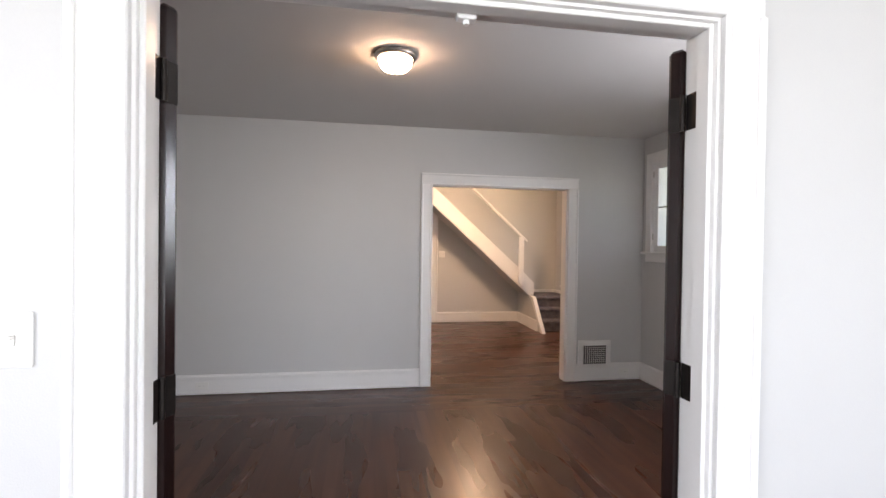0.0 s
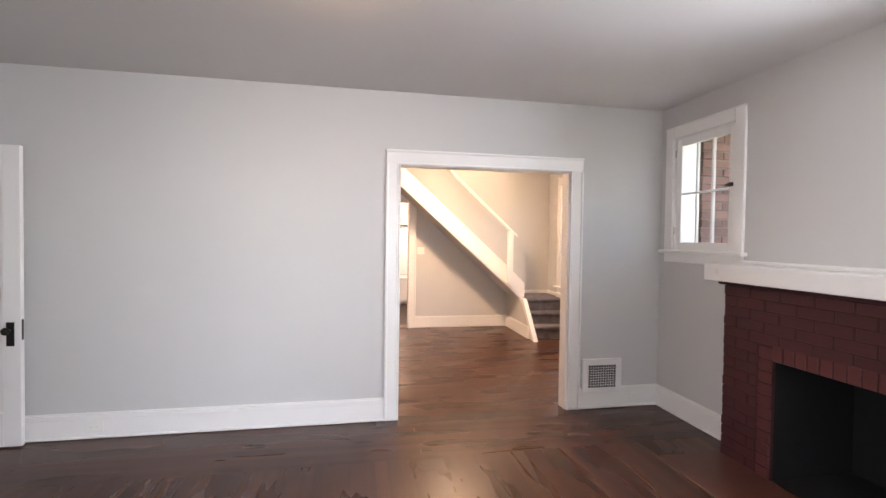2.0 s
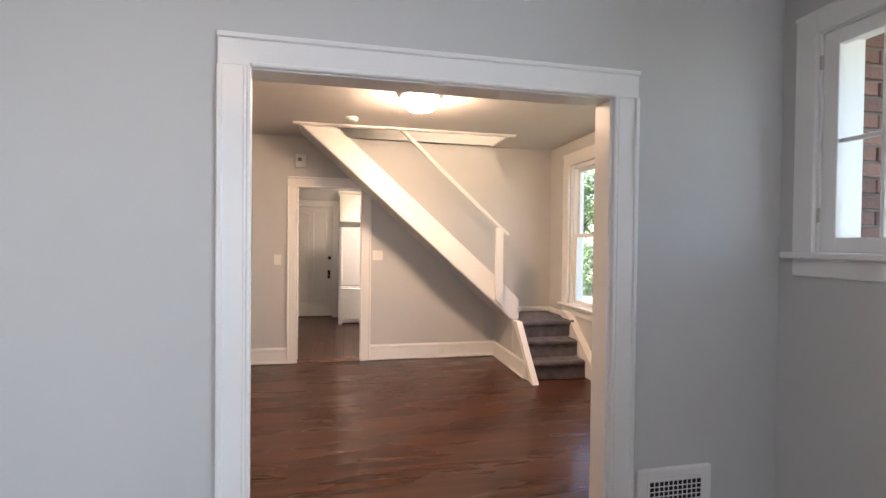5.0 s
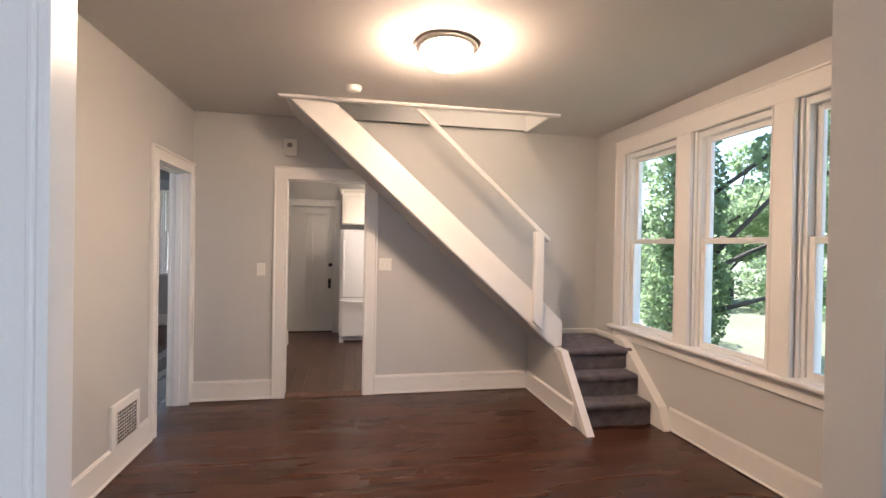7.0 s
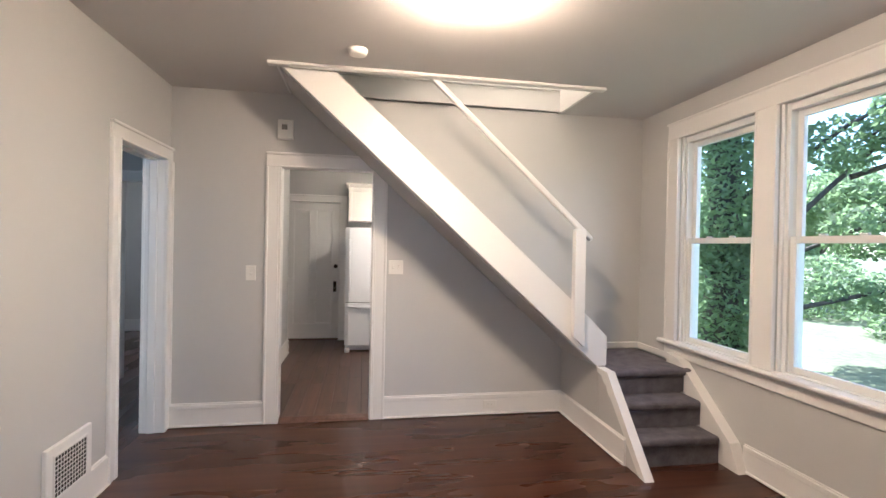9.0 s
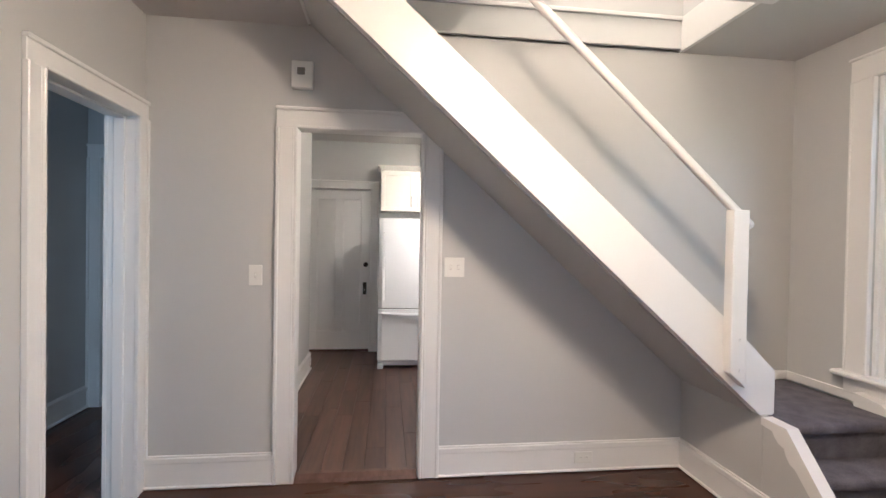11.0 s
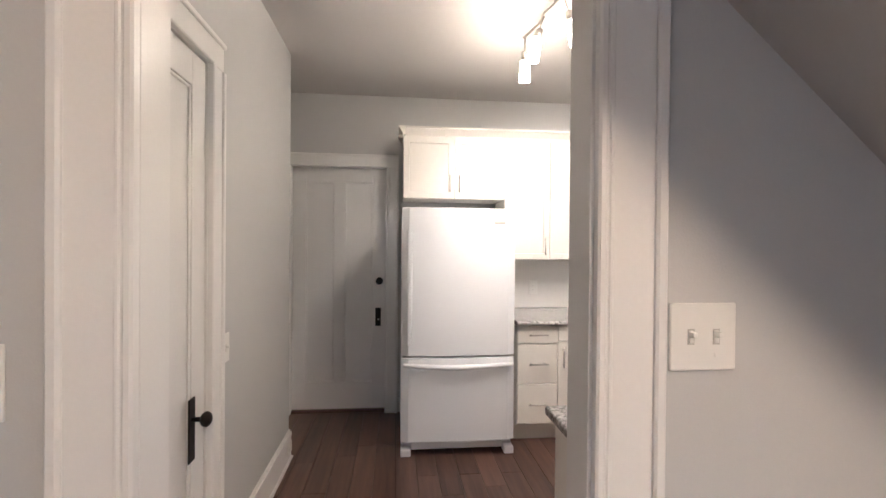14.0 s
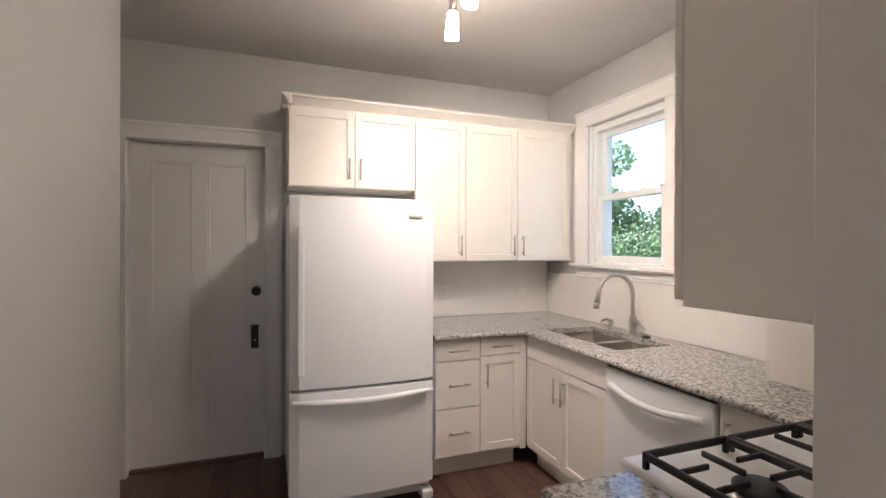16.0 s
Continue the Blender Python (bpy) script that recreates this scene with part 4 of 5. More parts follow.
outlet(pose(2.955, 5.116, 0.088), "white outlet set in the living room baseboard", True)
outlet(pose(-1.305, 5.116, 0.085), "white outlet set in the living room baseboard", True)
outlet(pose(2.38, 8.891, 0.090), "white outlet set in the dining room baseboard", True)
outlet(pose(0.381, 11.14, 0.12, 0, 0, 90), "white outlet set in the kitchen baseboard", True)
outlet(pose(2.185, 11.966, 1.055), "white outlet on the kitchen backsplash")
outlet(pose(2.815, 11.966, 1.065), "white outlet on the kitchen backsplash")


def flush_lamp(x, y, r, label, glow):
    f = thing("ceiling_lamp", (x, y, CEIL), label, "ceiling lamp", "ceiling lamps")
    c = (x, y, CEIL)
    part("rim", lathe(B(), [(r * 0.2, -0.002), (r * 0.96, -0.002), (r * 0.99, -0.008), (r * 1.0, -0.016), (r * 0.98, -0.024), (r * 0.93, -0.030), (r * 0.86, -0.034), (r * 0.81, -0.034), (r * 0.79, -0.020)], c), CHROME, f, "brushed nickel rim", True)
    d = r / 0.168
    part("bowl", lathe(B(), [(r * 0.79, -0.028), (r * 0.80, -0.030 - 0.020 * d), (r * 0.74, -0.030 - 0.056 * d), (r * 0.58, -0.030 - 0.084 * d), (r * 0.30, -0.030 - 0.099 * d), (0.004, -0.030 - 0.103 * d)], c), glow, f, "lit frosted glass bowl", True)
    low = CEIL - 0.030 - 0.103 * d
    part("finial", ball(rod(B(), (x, y, low + 0.004), (x, y, low - 0.008), 0.008, 10), (x, y, low - 0.011), 0.009, seg=10), CHROME, f)


flush_lamp(0.362, 3.375, 0.130, "lit flush ceiling lamp with frosted bowl and nickel rim", SMALLBOWL)
flush_lamp(1.770, 7.066, 0.182, "lit flush ceiling lamp with frosted bowl and nickel rim", BOWL)

# ---- dining room things ----
sm = thing("smoke_detector", (1.238, 7.93, CEIL), "small round white smoke detector on the ceiling", "smoke detector")
part("body", lathe(B(), [(0.055, 0), (0.058, -0.012), (0.052, -0.030), (0.030, -0.036), (0.002, -0.036)], (1.238, 7.93, CEIL), 28), PLASTIC, sm, smooth=True)
part("base_ring", lathe(B(), [(0.030, -0.001), (0.062, -0.001), (0.062, -0.008), (0.052, -0.010)], (1.238, 7.93, CEIL), 28), PLASTIC, sm)
ch = thing("door_chime", (0.675, 8.9, 2.247), "white plastic door chime box high on the wall", "door chime")
part("cover", box(B(), 0.616, 0.733, 8.865, 8.908, 2.247, 2.399, 0.006, 2), PLASTIC, ch)
part("grille", box(B(), 0.648, 0.690, 8.8625, 8.8655, 2.320, 2.360, 0.001), OUTLETMAT, ch, "small grey square grille")
th = solid("threshold", prism(B(), [(8.895, 0.0), (8.97, 0.0), (8.97, 0.034), (8.94, 0.034), (8.905, 0.018)], "x", 0.652, 1.356), LAMINATE, "reddish-brown wooden threshold strip at the kitchen", "threshold")

# ---- bedroom beyond the hall ----
cf = thing("ceiling_fan", (-1.84, 11.8, CEIL), "ceiling fan with a lit white glass shade", "ceiling fan")
part("stem", rod(B(), (-1.84, 11.8, CEIL), (-1.84, 11.8, 2.42), 0.015), WHITE, cf)
part("motor", lathe(B(), [(0.01, 2.44), (0.09, 2.43), (0.11, 2.40), (0.10, 2.35), (0.05, 2.33), (0.01, 2.33)], (-1.84, 11.8, 0)), WHITE, cf, smooth=True)
for i in range(4):
    a = math.radians(25 + 90 * i)
    b = box(B(), 0.12, 0.55, -0.06, 0.06, 2.375, 2.383, 0.003)
    bmesh.ops.rotate(b, cent=(0, 0, 0), matrix=Matrix.Rotation(a, 3, "Z"), verts=b.verts)
    bmesh.ops.translate(b, vec=(-1.84, 11.8, 0), verts=b.verts)
    part("blade", b, WHITE, cf)
part("shade", lathe(B(), [(0.06, 2.33), (0.13, 2.30), (0.14, 2.26), (0.10, 2.22), (0.002, 2.21)], (-1.84, 11.8, 0)), FANGLOW, cf, "lit white glass shade", True)
part("pull_chain", rod(B(), (-1.80, 11.75, 2.22), (-1.80, 11.75, 2.0), 0.003, 6), CHROME, cf)


# ---- kitchen ----
KZ = 0.032


def bar_pull(parent, axis, a, out, b0, b1, z0, z1):
    """A thin bar handle on two posts; runs from (b0, z0) to (b1, z1) in front of the face at a."""
    def P(off, b, z):
        return (a + out * off, b, z) if axis == "x" else (b, a + out * off, z)
    bm = rod(B(), P(0.030, b0, z0), P(0.030, b1, z1), 0.0055, 10)
    for k in (0.14, 0.86):
        b, z = b0 + (b1 - b0) * k, z0 + (z1 - z0) * k
        rod(bm, P(0.0, b, z), P(0.030, b, z), 0.0045, 8)
    return part("handle", bm, CHROME, parent, "brushed nickel bar handle", True)


def shaker(parent, axis, a, out, b0, b1, z0, z1, name="door", frame_w=0.058):
    """A cabinet front of stiles and rails round a sunk panel; its face at a, standing out by 'out'."""
    g = 0.0018
    b0, b1, z0, z1 = b0 + g, b1 - g, z0 + g, z1 - g
    back = a - out * 0.019
    bm = B()
    if (z1 - z0) < 0.16 or name == "drawer":
        lay(bm, axis, back, a, b0, b1, z0, z1, 0.0025)
    else:
        lay(bm, axis, back, a, b0, b1, z0, z1, 0.0025)
        sunk(bm, axis, out, frame_w, 0.010)
    return part(name, bm, CABWHITE, parent)


def upper(x0, x1, z0, z1, splits, label):
    c = thing("wall_cabinet", ((x0 + x1) / 2, 11.8, z0), label, "cabinet", "upper kitchen cabinets")
    part("body", box(B(), x0, x1, 11.652, 11.978, z0, z1, 0.001), CABWHITE, c)
    xs = [x0, *splits, x1]
    for u0, u1 in zip(xs, xs[1:]):
        shaker(c, "y", 11.630, -1, u0, u1, z0, z1)
    return c


u1 = upper(1.085, 1.856, 1.752, 2.212, [1.471], "cream-white two-door cabinet above the refrigerator")
for x in (1.436, 1.506):
    bar_pull(u1, "y", 11.630, -1, x, x, 1.80, 1.93)
u2 = upper(1.858, 2.209, 1.298, 2.212, [], "cream-white tall single-door wall cabinet")
bar_pull(u2, "y", 11.630, -1, 2.172, 2.172, 1.335, 1.475)
u3 = upper(2.211, 3.040, 1.298, 2.212, [2.602], "cream-white tall two-door wall cabinet in the corner")
for x in (2.567, 2.637):
    bar_pull(u3, "y", 11.630, -1, x, x, 1.335, 1.475)
solid("filler_strip", box(B(), 3.041, 3.078, 11.66, 11.978, 1.30, 2.212), CABWHITE, "cream-white cabinet filler strip", "trim")
crown = thing("cabinet_crown", (2.05, 11.6, 2.212), "cream-white crown moulding along the wall cabinets", "crown moulding")
part("moulding", prism(B(), [(11.632, 2.200), (11.632, 2.222), (11.585, 2.258), (11.570, 2.262), (11.570, 2.276), (11.66, 2.276), (11.66, 2.2135), (11.645, 2.2135)], "x", 1.050, 3.05), CABWHITE, crown)
part("return", prism(B(), [(1.083, 2.200), (1.083, 2.222), (1.060, 2.258), (1.049, 2.262), (1.049, 2.276), (1.10, 2.276), (1.10, 2.2135), (1.09, 2.2135)], "y", 11.572, 11.978), CABWHITE, crown)
un = thing("wall_cabinet", (1.85, 9.17, 1.30), "cream-white wall cabinet hung beside the doorway", "cabinet", "upper kitchen cabinets")
part("body", box(B(), 1.617, 2.05, 9.002, 9.352, 1.298, 2.212, 0.0015), CABWHITE, un)
shaker(un, "y", 9.373, 1, 1.617, 2.05, 1.306, 2.212)
bar_pull(un, "y", 9.373, 1, 2.01, 2.01, 1.335, 1.475)


def base_unit(axis, a, out, b0, b1, back, label, top=0.853):
    c = thing("base_cabinet", ((a, (b0 + b1) / 2, KZ) if axis == "x" else ((b0 + b1) / 2, a, KZ)), label, "cabinet", "base kitchen cabinets")
    part("body", lay(B(), axis, a - out * 0.021, back, b0, b1, KZ + 0.115, top), CABWHITE, c)
    part("toe_kick", lay(B(), axis, a - out * 0.085, a - out * 0.10, b0, b1, KZ, KZ + 0.115), CABWHITE, c)
    return c


b1 = base_unit("y", 11.300, -1, 1.880, 2.166, 11.978, "cream-white three-drawer base cabinet beside the refrigerator")
for z0, z1 in ((0.726, 0.850), (0.448, 0.722), (0.166, 0.444)):
    shaker(b1, "y", 11.300, -1, 1.880, 2.166, z0, z1, "drawer")
    zc = (z0 + z1) / 2
    bar_pull(b1, "y", 11.300, -1, 1.955, 2.091, zc, zc)
b2 = base_unit("y", 11.300, -1, 2.168, 2.440, 11.978, "cream-white base cabinet with one drawer and one door")
shaker(b2, "y", 11.300, -1, 2.168, 2.440, 0.742, 0.850, "drawer")
bar_pull(b2, "y", 11.300, -1, 2.236, 2.372, 0.796, 0.796)
shaker(b2, "y", 11.300, -1, 2.168, 2.440, 0.166, 0.738)
bar_pull(b2, "y", 11.300, -1, 2.203, 2.203, 0.56, 0.70)
part("corner_filler", box(B(), 2.440, 2.482, 11.302, 11.33, KZ + 0.115, 0.853), CABWHITE, b2)
b3 = base_unit("x", 2.478, -1, 10.560, 11.300, 3.078, "cream-white sink base cabinet with two doors", 0.68)
shaker(b3, "x", 2.478, -1, 10.560, 11.290, 0.718, 0.848, "drawer")
for u0, u1 in ((10.560, 10.925), (10.925, 11.290)):
    shaker(b3, "x", 2.478, -1, u0, u1, 0.166, 0.714)
for y in (10.892, 10.958):
    bar_pull(b3, "x", 2.478, -1, y, y, 0.535, 0.675)
b4 = base_unit("x", 2.478, -1, 9.640, 9.975, 2.795, "cream-white base cabinet beside the dishwasher")
shaker(b4, "x", 2.478, -1, 9.640, 9.975, 0.166, 0.848)
bar_pull(b4, "x", 2.478, -1, 9.935, 9.935, 0.66, 0.80)
b5 = thing("base_cabinet", (1.64, 9.3, KZ), "cream-white base cabinet at the end of the counter", "cabinet", "base kitchen cabinets")
part("body", box(B(), 1.545, 1.758, 9.002, 9.575, KZ, 0.853, 0.001), CABWHITE, b5)
shaker(b5, "y", 9.596, 1, 1.545, 1.758, 0.166, 0.850)

dw = thing("dishwasher", (2.5, 10.27, KZ), "white built-in dishwasher with a bowed handle", "dishwasher")
part("body", box(B(), 2.50, 2.79, 9.982, 10.552, KZ + 0.10, 0.842), APPLIANCE, dw)
part("door", box(B(), 2.462, 2.498, 9.984, 10.550, KZ + 0.12, 0.838, 0.006, 2), APPLIANCE, dw)
pts = []
for i in range(13):
    k = i / 12
    pts.append((2.462 - 0.010 - 0.030 * math.sin(math.pi * k), 10.02 + 0.49 * k, 0.765 - 0.022 * math.sin(math.pi * k)))
hb = tube(B(), pts, 0.016, 12)
part("handle", hb, APPLIANCE, dw, "white bowed handle", True)
# solid near-black strip, colour for the shade in the gap above the door
part("control_gap", box(B(), 2.470, 2.50, 9.984, 10.550, 0.8385, 0.852), GAPSHADE, dw)
part("toe_panel", box(B(), 2.545, 2.56, 9.984, 10.55, KZ, KZ + 0.10), APPLIANCE, dw)

# refrigerator
fr = thing("refrigerator", (1.45, 11.5, KZ), "white bottom-freezer refrigerator beside the back door", "refrigerator")
part("body", box(B(), 1.080, 1.815, 11.215, 11.90, KZ + 0.02, 1.632, 0.006, 2), APPLIANCE, fr)


def bowed(x0, x1, y, bow, yb, z0, z1):
    bm = B()
    pts = [(x0 + 0.006, yb), (x0, yb - 0.01)]
    for i in range(17):
        k = i / 16
        edge = 0.018 * (max(0, 0.05 - k) / 0.05) ** 2 + 0.018 * (max(0, k - 0.95) / 0.05) ** 2
        pts.append((x0 + (x1 - x0) * k, y - bow * math.sin(math.pi * k) + edge))
    pts += [(x1, yb - 0.01), (x1 - 0.006, yb)]
    prism(bm, pts, "z", z0, z1)
    es = [e for e in bm.edges if abs(e.verts[0].co.z - e.verts[1].co.z) < 1e-6]
    bmesh.ops.bevel(bm, geom=es, offset=0.006, segments=2, affect="EDGES", profile=0.5)
    return bm


fd = part("door", bowed(1.075, 1.820, 11.150, 0.014, 11.205, 0.686, 1.645), APPLIANCE, fr, "white refrigerator door", False)
fz = part("freezer_drawer", bowed(1.075, 1.820, 11.150, 0.014, 11.205, 0.125, 0.672), APPLIANCE, fr, "white freezer drawer", False)
part("seal", box(B(), 1.085, 1.810, 11.17, 11.214, 0.12, 1.63), surface("grey_seal", (0.35, 0.35, 0.36), 0.6, vary=0.05, bump=0), fr)
hb = B()
box(hb, 1.108, 1.142, 11.098, 11.126, 0.765, 1.492, 0.011, 3)
box(hb, 1.112, 1.138, 11.118, 11.152, 0.775, 0.825, 0.006)
box(hb, 1.112, 1.138, 11.118, 11.152, 1.43, 1.482, 0.006)
part("handle", hb, APPLIANCE, fd, "white vertical handle")
pts = [(1.090 + 0.715 * i / 14, 11.132 - 0.034 * math.sin(math.pi * i / 14), 0.632 - 0.012 * math.sin(math.pi * i / 14)) for i in range(15)]
part("handle", tube(B(), pts, [0.012 + 0.006 * math.sin(math.pi * i / 14) for i in range(15)], 12), APPLIANCE, fz, "white curved drawer handle", True)
part("badge", box(B(), 1.675, 1.750, 11.1335, 11.141, 1.545, 1.560, 0.003), CHROME, fd, "small grey badge")
part("hinge_cover", box(B(), 1.73, 1.822, 11.160, 11.22, 0.6735, 0.684, 0.003), CHROME, fr)
for x in (1.076, 1.755):
    part("foot", box(B(), x, x + 0.065, 11.150, 11.235, KZ, KZ + 0.048, 0.008, 2), APPLIANCE, fr, "white foot cover")
part("kick_grille", box(B(), 1.145, 1.752, 11.185, 11.21, KZ + 0.035, 0.118, 0.003), APPLIANCE, fr)

# granite counter with a sink cut-out
SX0, SX1, SY0, SY1 = 2.590, 2.945, 10.625, 11.250
ct = thing("countertop", (2.8, 10.5, 0.855), "speckled grey and white granite countertop with rounded edge", "countertop")
bm = slab(B(), [(1.868, 2.452, 11.275, 11.962), (2.452, 3.064, SY1, 11.962), (2.452, SX0, SY0, SY1), (SX1, 3.064, SY0, SY1), (2.452, 3.064, 10.020, SY0), (2.452, 2.785, 9.64, 10.020), (2.545, 2.785, 9.003, 9.64)], "z", 0.855, 0.885)
part("slab", bm, GRANITE, ct)
bm = B()
rod(bm, (1.868, 11.275, 0.870), (2.452, 11.275, 0.870), 0.0150, 16)
rod(bm, (2.452, 9.64, 0.870), (2.452, 11.275, 0.870), 0.0150, 16)
part("edge", bm, GRANITE, ct)
ce = thing("countertop", (1.63, 9.3, 0.855), "short granite countertop end beside the range", "countertop")
part("slab", box(B(), 1.520, 1.760, 9.003, 9.625, 0.855, 0.885, 0.009, 3), GRANITE, ce)

sk = thing("kitchen_sink", (2.77, 10.94, 0.7), "double-bowl stainless steel undermount sink", "sink")
for y0, y1 in ((SY0 - 0.008, 10.915), (10.945, SY1 + 0.008)):
    bm = B()
    t = 0.004
    box(bm, SX0 - 0.008, SX1 + 0.008, y0, y1, 0.735, 0.739)
    box(bm, SX0 - 0.008, SX0 - 0.004, y0, y1, 0.739, 0.853)
    box(bm, SX1 + 0.004, SX1 + 0.008, y0, y1, 0.739, 0.853)
    box(bm, SX0 - 0.004, SX1 + 0.004, y0, y0 + 0.004, 0.739, 0.853)
    box(bm, SX0 - 0.004, SX1 + 0.004, y1 - 0.004, y1, 0.739, 0.853)
    bw = part("bowl", bm, STEEL, sk)
    part("drain", lathe(B(), [(0.040, 0.7400), (0.036, 0.7425), (0.028, 0.7410), (0.002, 0.7410)], ((SX0 + SX1) / 2, (y0 + y1) / 2, 0), 20), CHROME, bw)
part("divider", box(B(), SX0 - 0.004, SX1 + 0.004, 10.912, 10.948, 0.835, 0.850, 0.006, 2), STEEL, sk)
part("rim", slab(B(), [(SX0 - 0.010, SX0 + 0.006, SY0, SY1), (SX1 - 0.006, SX1 + 0.010, SY0, SY1), (SX0 + 0.006, SX1 - 0.006, 10.918, 10.942)], "z", 0.849, 0.8545), STEEL, sk)

fa = thing("kitchen_faucet", (2.995, 10.955, 0.885), "brushed nickel gooseneck faucet with pull-down spray head", "faucet")
part("base", lathe(B(), [(0.030, 0.885), (0.031, 0.893), (0.026, 0.905), (0.022, 0.93), (0.024, 0.96), (0.020, 0.985), (0.014, 1.00), (0.013, 1.03)], (2.995, 10.955, 0), 24), CHROME, fa, smooth=True)
pts = [(2.995, 10.955, 1.00), (2.995, 10.955, 1.10)]
for i in range(1, 15):
    a = math.pi * i / 15
    pts.append((2.995 - 0.115 * (1 - math.cos(a)), 10.955 + 0.012 * (1 - math.cos(a)), 1.115 + 0.118 * math.sin(a)))
pts.append((2.765, 10.98, 1.105))
part("neck", tube(B(), pts, 0.0125, 14), CHROME, fa, smooth=True)
part("spray_head", rod(rod(B(), (2.765, 10.98, 1.118), (2.757, 10.981, 1.075), 0.014, 16, 0.019), (2.757, 10.981, 1.075), (2.752, 10.982, 1.040), 0.019, 16, 0.017), CHROME, fa, smooth=True)
part("lever", rod(ball(B(), (2.995, 10.922, 0.955), 0.019, seg=14), (2.995, 10.915, 0.957), (2.985, 10.850, 0.930), 0.010, 12, 0.006), CHROME, fa, smooth=True)
part("deck_cap", lathe(B(), [(0.026, 0.885), (0.026, 0.890), (0.012, 0.896), (0.001, 0.897)], (2.985, 10.840, 0), 18), BLACKIRON, fa, "small dark deck cap")
sp = thing("soap_dispenser", (2.985, 11.13, 0.885), "brushed nickel soap dispenser beside the faucet", "soap dispenser")
part("body", lathe(B(), [(0.020, 0.885), (0.021, 0.892), (0.014, 0.900), (0.013, 0.925), (0.016, 0.932), (0.014, 0.945), (0.001, 0.948)], (2.985, 11.13, 0), 18), CHROME, sp, smooth=True)
part("spout", tube(B(), [(2.985, 11.13, 0.940), (2.955, 11.135, 0.948), (2.925, 11.14, 0.940), (2.918, 11.141, 0.928)], 0.0065, 10), CHROME, sp, smooth=True)

# backsplash
bs = thing("backsplash", (3.07, 10.8, 0.885), "white tiled backsplash round the counter", "backsplash", kind="structure")
part("panel", box(B(), 3.065, 3.079, 10.022, 11.964, 0.886, 1.198, 0.001), TILE, bs)
part("panel", box(B(), 2.786, 2.799, 9.003, 10.018, 0.886, 1.297, 0.001), TILE, bs)
part("panel", box(B(), 1.870, 3.064, 11.966, 11.979, 0.886, 1.297, 0.001), TILE, bs)
part("cap", box(B(), 3.058, 3.0785, 10.66, 11.62, 1.186, 1.1995, 0.003), WHITE, bs)

# gas range
rg = thing("gas_range", (2.15, 9.32, KZ), "white gas range with black cast-iron grates", "stove")
part("body", box(B(), 1.766, 2.538, 9.02, 9.620, KZ + 0.02, 0.872, 0.003), APPLIANCE, rg)
part("oven_door", box(B(), 1.782, 2.532, 9.621, 9.650, 0.20, 0.74, 0.006, 2), APPLIANCE, rg)
part("oven_handle", rod(B(), (1.84, 9.680, 0.70), (2.47, 9.680, 0.70), 0.012), APPLIANCE, rg, smooth=True)
tp = part("cooktop", box(B(), 1.764, 2.540, 9.006, 9.662, 0.872, 0.896, 0.008, 3), APPLIANCE, rg, "glossy white enamel cooktop")
for x in (1.88, 2.03, 2.28, 2.43):
    part("knob", rod(B(), (x, 9.62, 0.81), (x, 9.652, 0.81), 0.022, 18), APPLIANCE, rg)
for x, y in ((1.900, 9.42), (1.900, 9.17), (2.158, 9.30), (2.405, 9.42), (2.405, 9.17)):
    part("burner_base", lathe(B(), [(0.066, 0.896), (0.066, 0.900), (0.052, 0.904), (0.001, 0.904)], (x, y, 0), 28), STEEL, tp, "stained metal burner base", True)
    part("burner", lathe(B(), [(0.044, 0.904), (0.046, 0.912), (0.050, 0.913), (0.050, 0.919), (0.045, 0.923), (0.001, 0.924)], (x, y, 0), 28), BLACKIRON, tp, "dark blue-black burner cap", True)
for x0, x1, ys in ((1.770, 2.030, (9.42, 9.17)), (2.036, 2.280, (9.30,)), (2.286, 2.530, (9.42, 9.17))):
    g = B()
    w = 0.011
    for a, b, c, d in ((x0, x1, 9.03, 9.03 + w), (x0, x1, 9.60 - w, 9.60), (x0, x0 + w, 9.03 + w, 9.60 - w), (x1 - w, x1, 9.03 + w, 9.60 - w)):
        box(g, a, b, c, d, 0.918, 0.936, 0.003)
    xc = (x0 + x1) / 2
    if len(ys) == 2:
        box(g, x0 + w, x1 - w, 9.289, 9.301, 0.920, 0.936, 0.002)
    for yc in ys:
        reach = 0.112 if len(ys) == 2 else 0.245
        for a, b, c, d in ((x0 + w, xc - 0.030, yc - 0.005, yc + 0.005), (xc + 0.030, x1 - w, yc - 0.005, yc + 0.005), (xc - 0.005, xc + 0.005, yc + 0.030, yc + reach + 0.022), (xc - 0.005, xc + 0.005, yc - reach - 0.005, yc - 0.030)):
            box(g, a, b, c, d, 0.923, 0.937, 0.003)
        for k in (-0.082, 0.082):
            box(g, x0 + w, x0 + 0.088, yc + k - 0.004, yc + k + 0.004, 0.923, 0.936, 0.002)
            box(g, x1 - 0.088, x1 - w, yc + k - 0.004, yc + k + 0.004, 0.923, 0.936, 0.002)
    for fx in (x0 + 0.001, x1 - w - 0.001):
        for fy in (9.031, 9.587):
            box(g, fx, fx + w, fy, fy + w, 0.897, 0.920)
    part("grate", g, BLACKIRON, rg, "black cast-iron grate")

# ceiling track light
tl = thing("track_light", (1.77, 10.35, CEIL), "brushed nickel ceiling light with four lit glass shades", "ceiling lamp")
part("canopy", lathe(B(), [(0.001, -0.028), (0.052, -0.028), (0.060, -0.016), (0.060, 0.0)], (1.78, 10.30, CEIL), 28), CHROME, tl, smooth=True)
track = [(1.725, 10.66), (1.765, 10.50), (1.755, 10.38), (1.795, 10.24), (1.785, 10.10), (1.83, 9.94)]
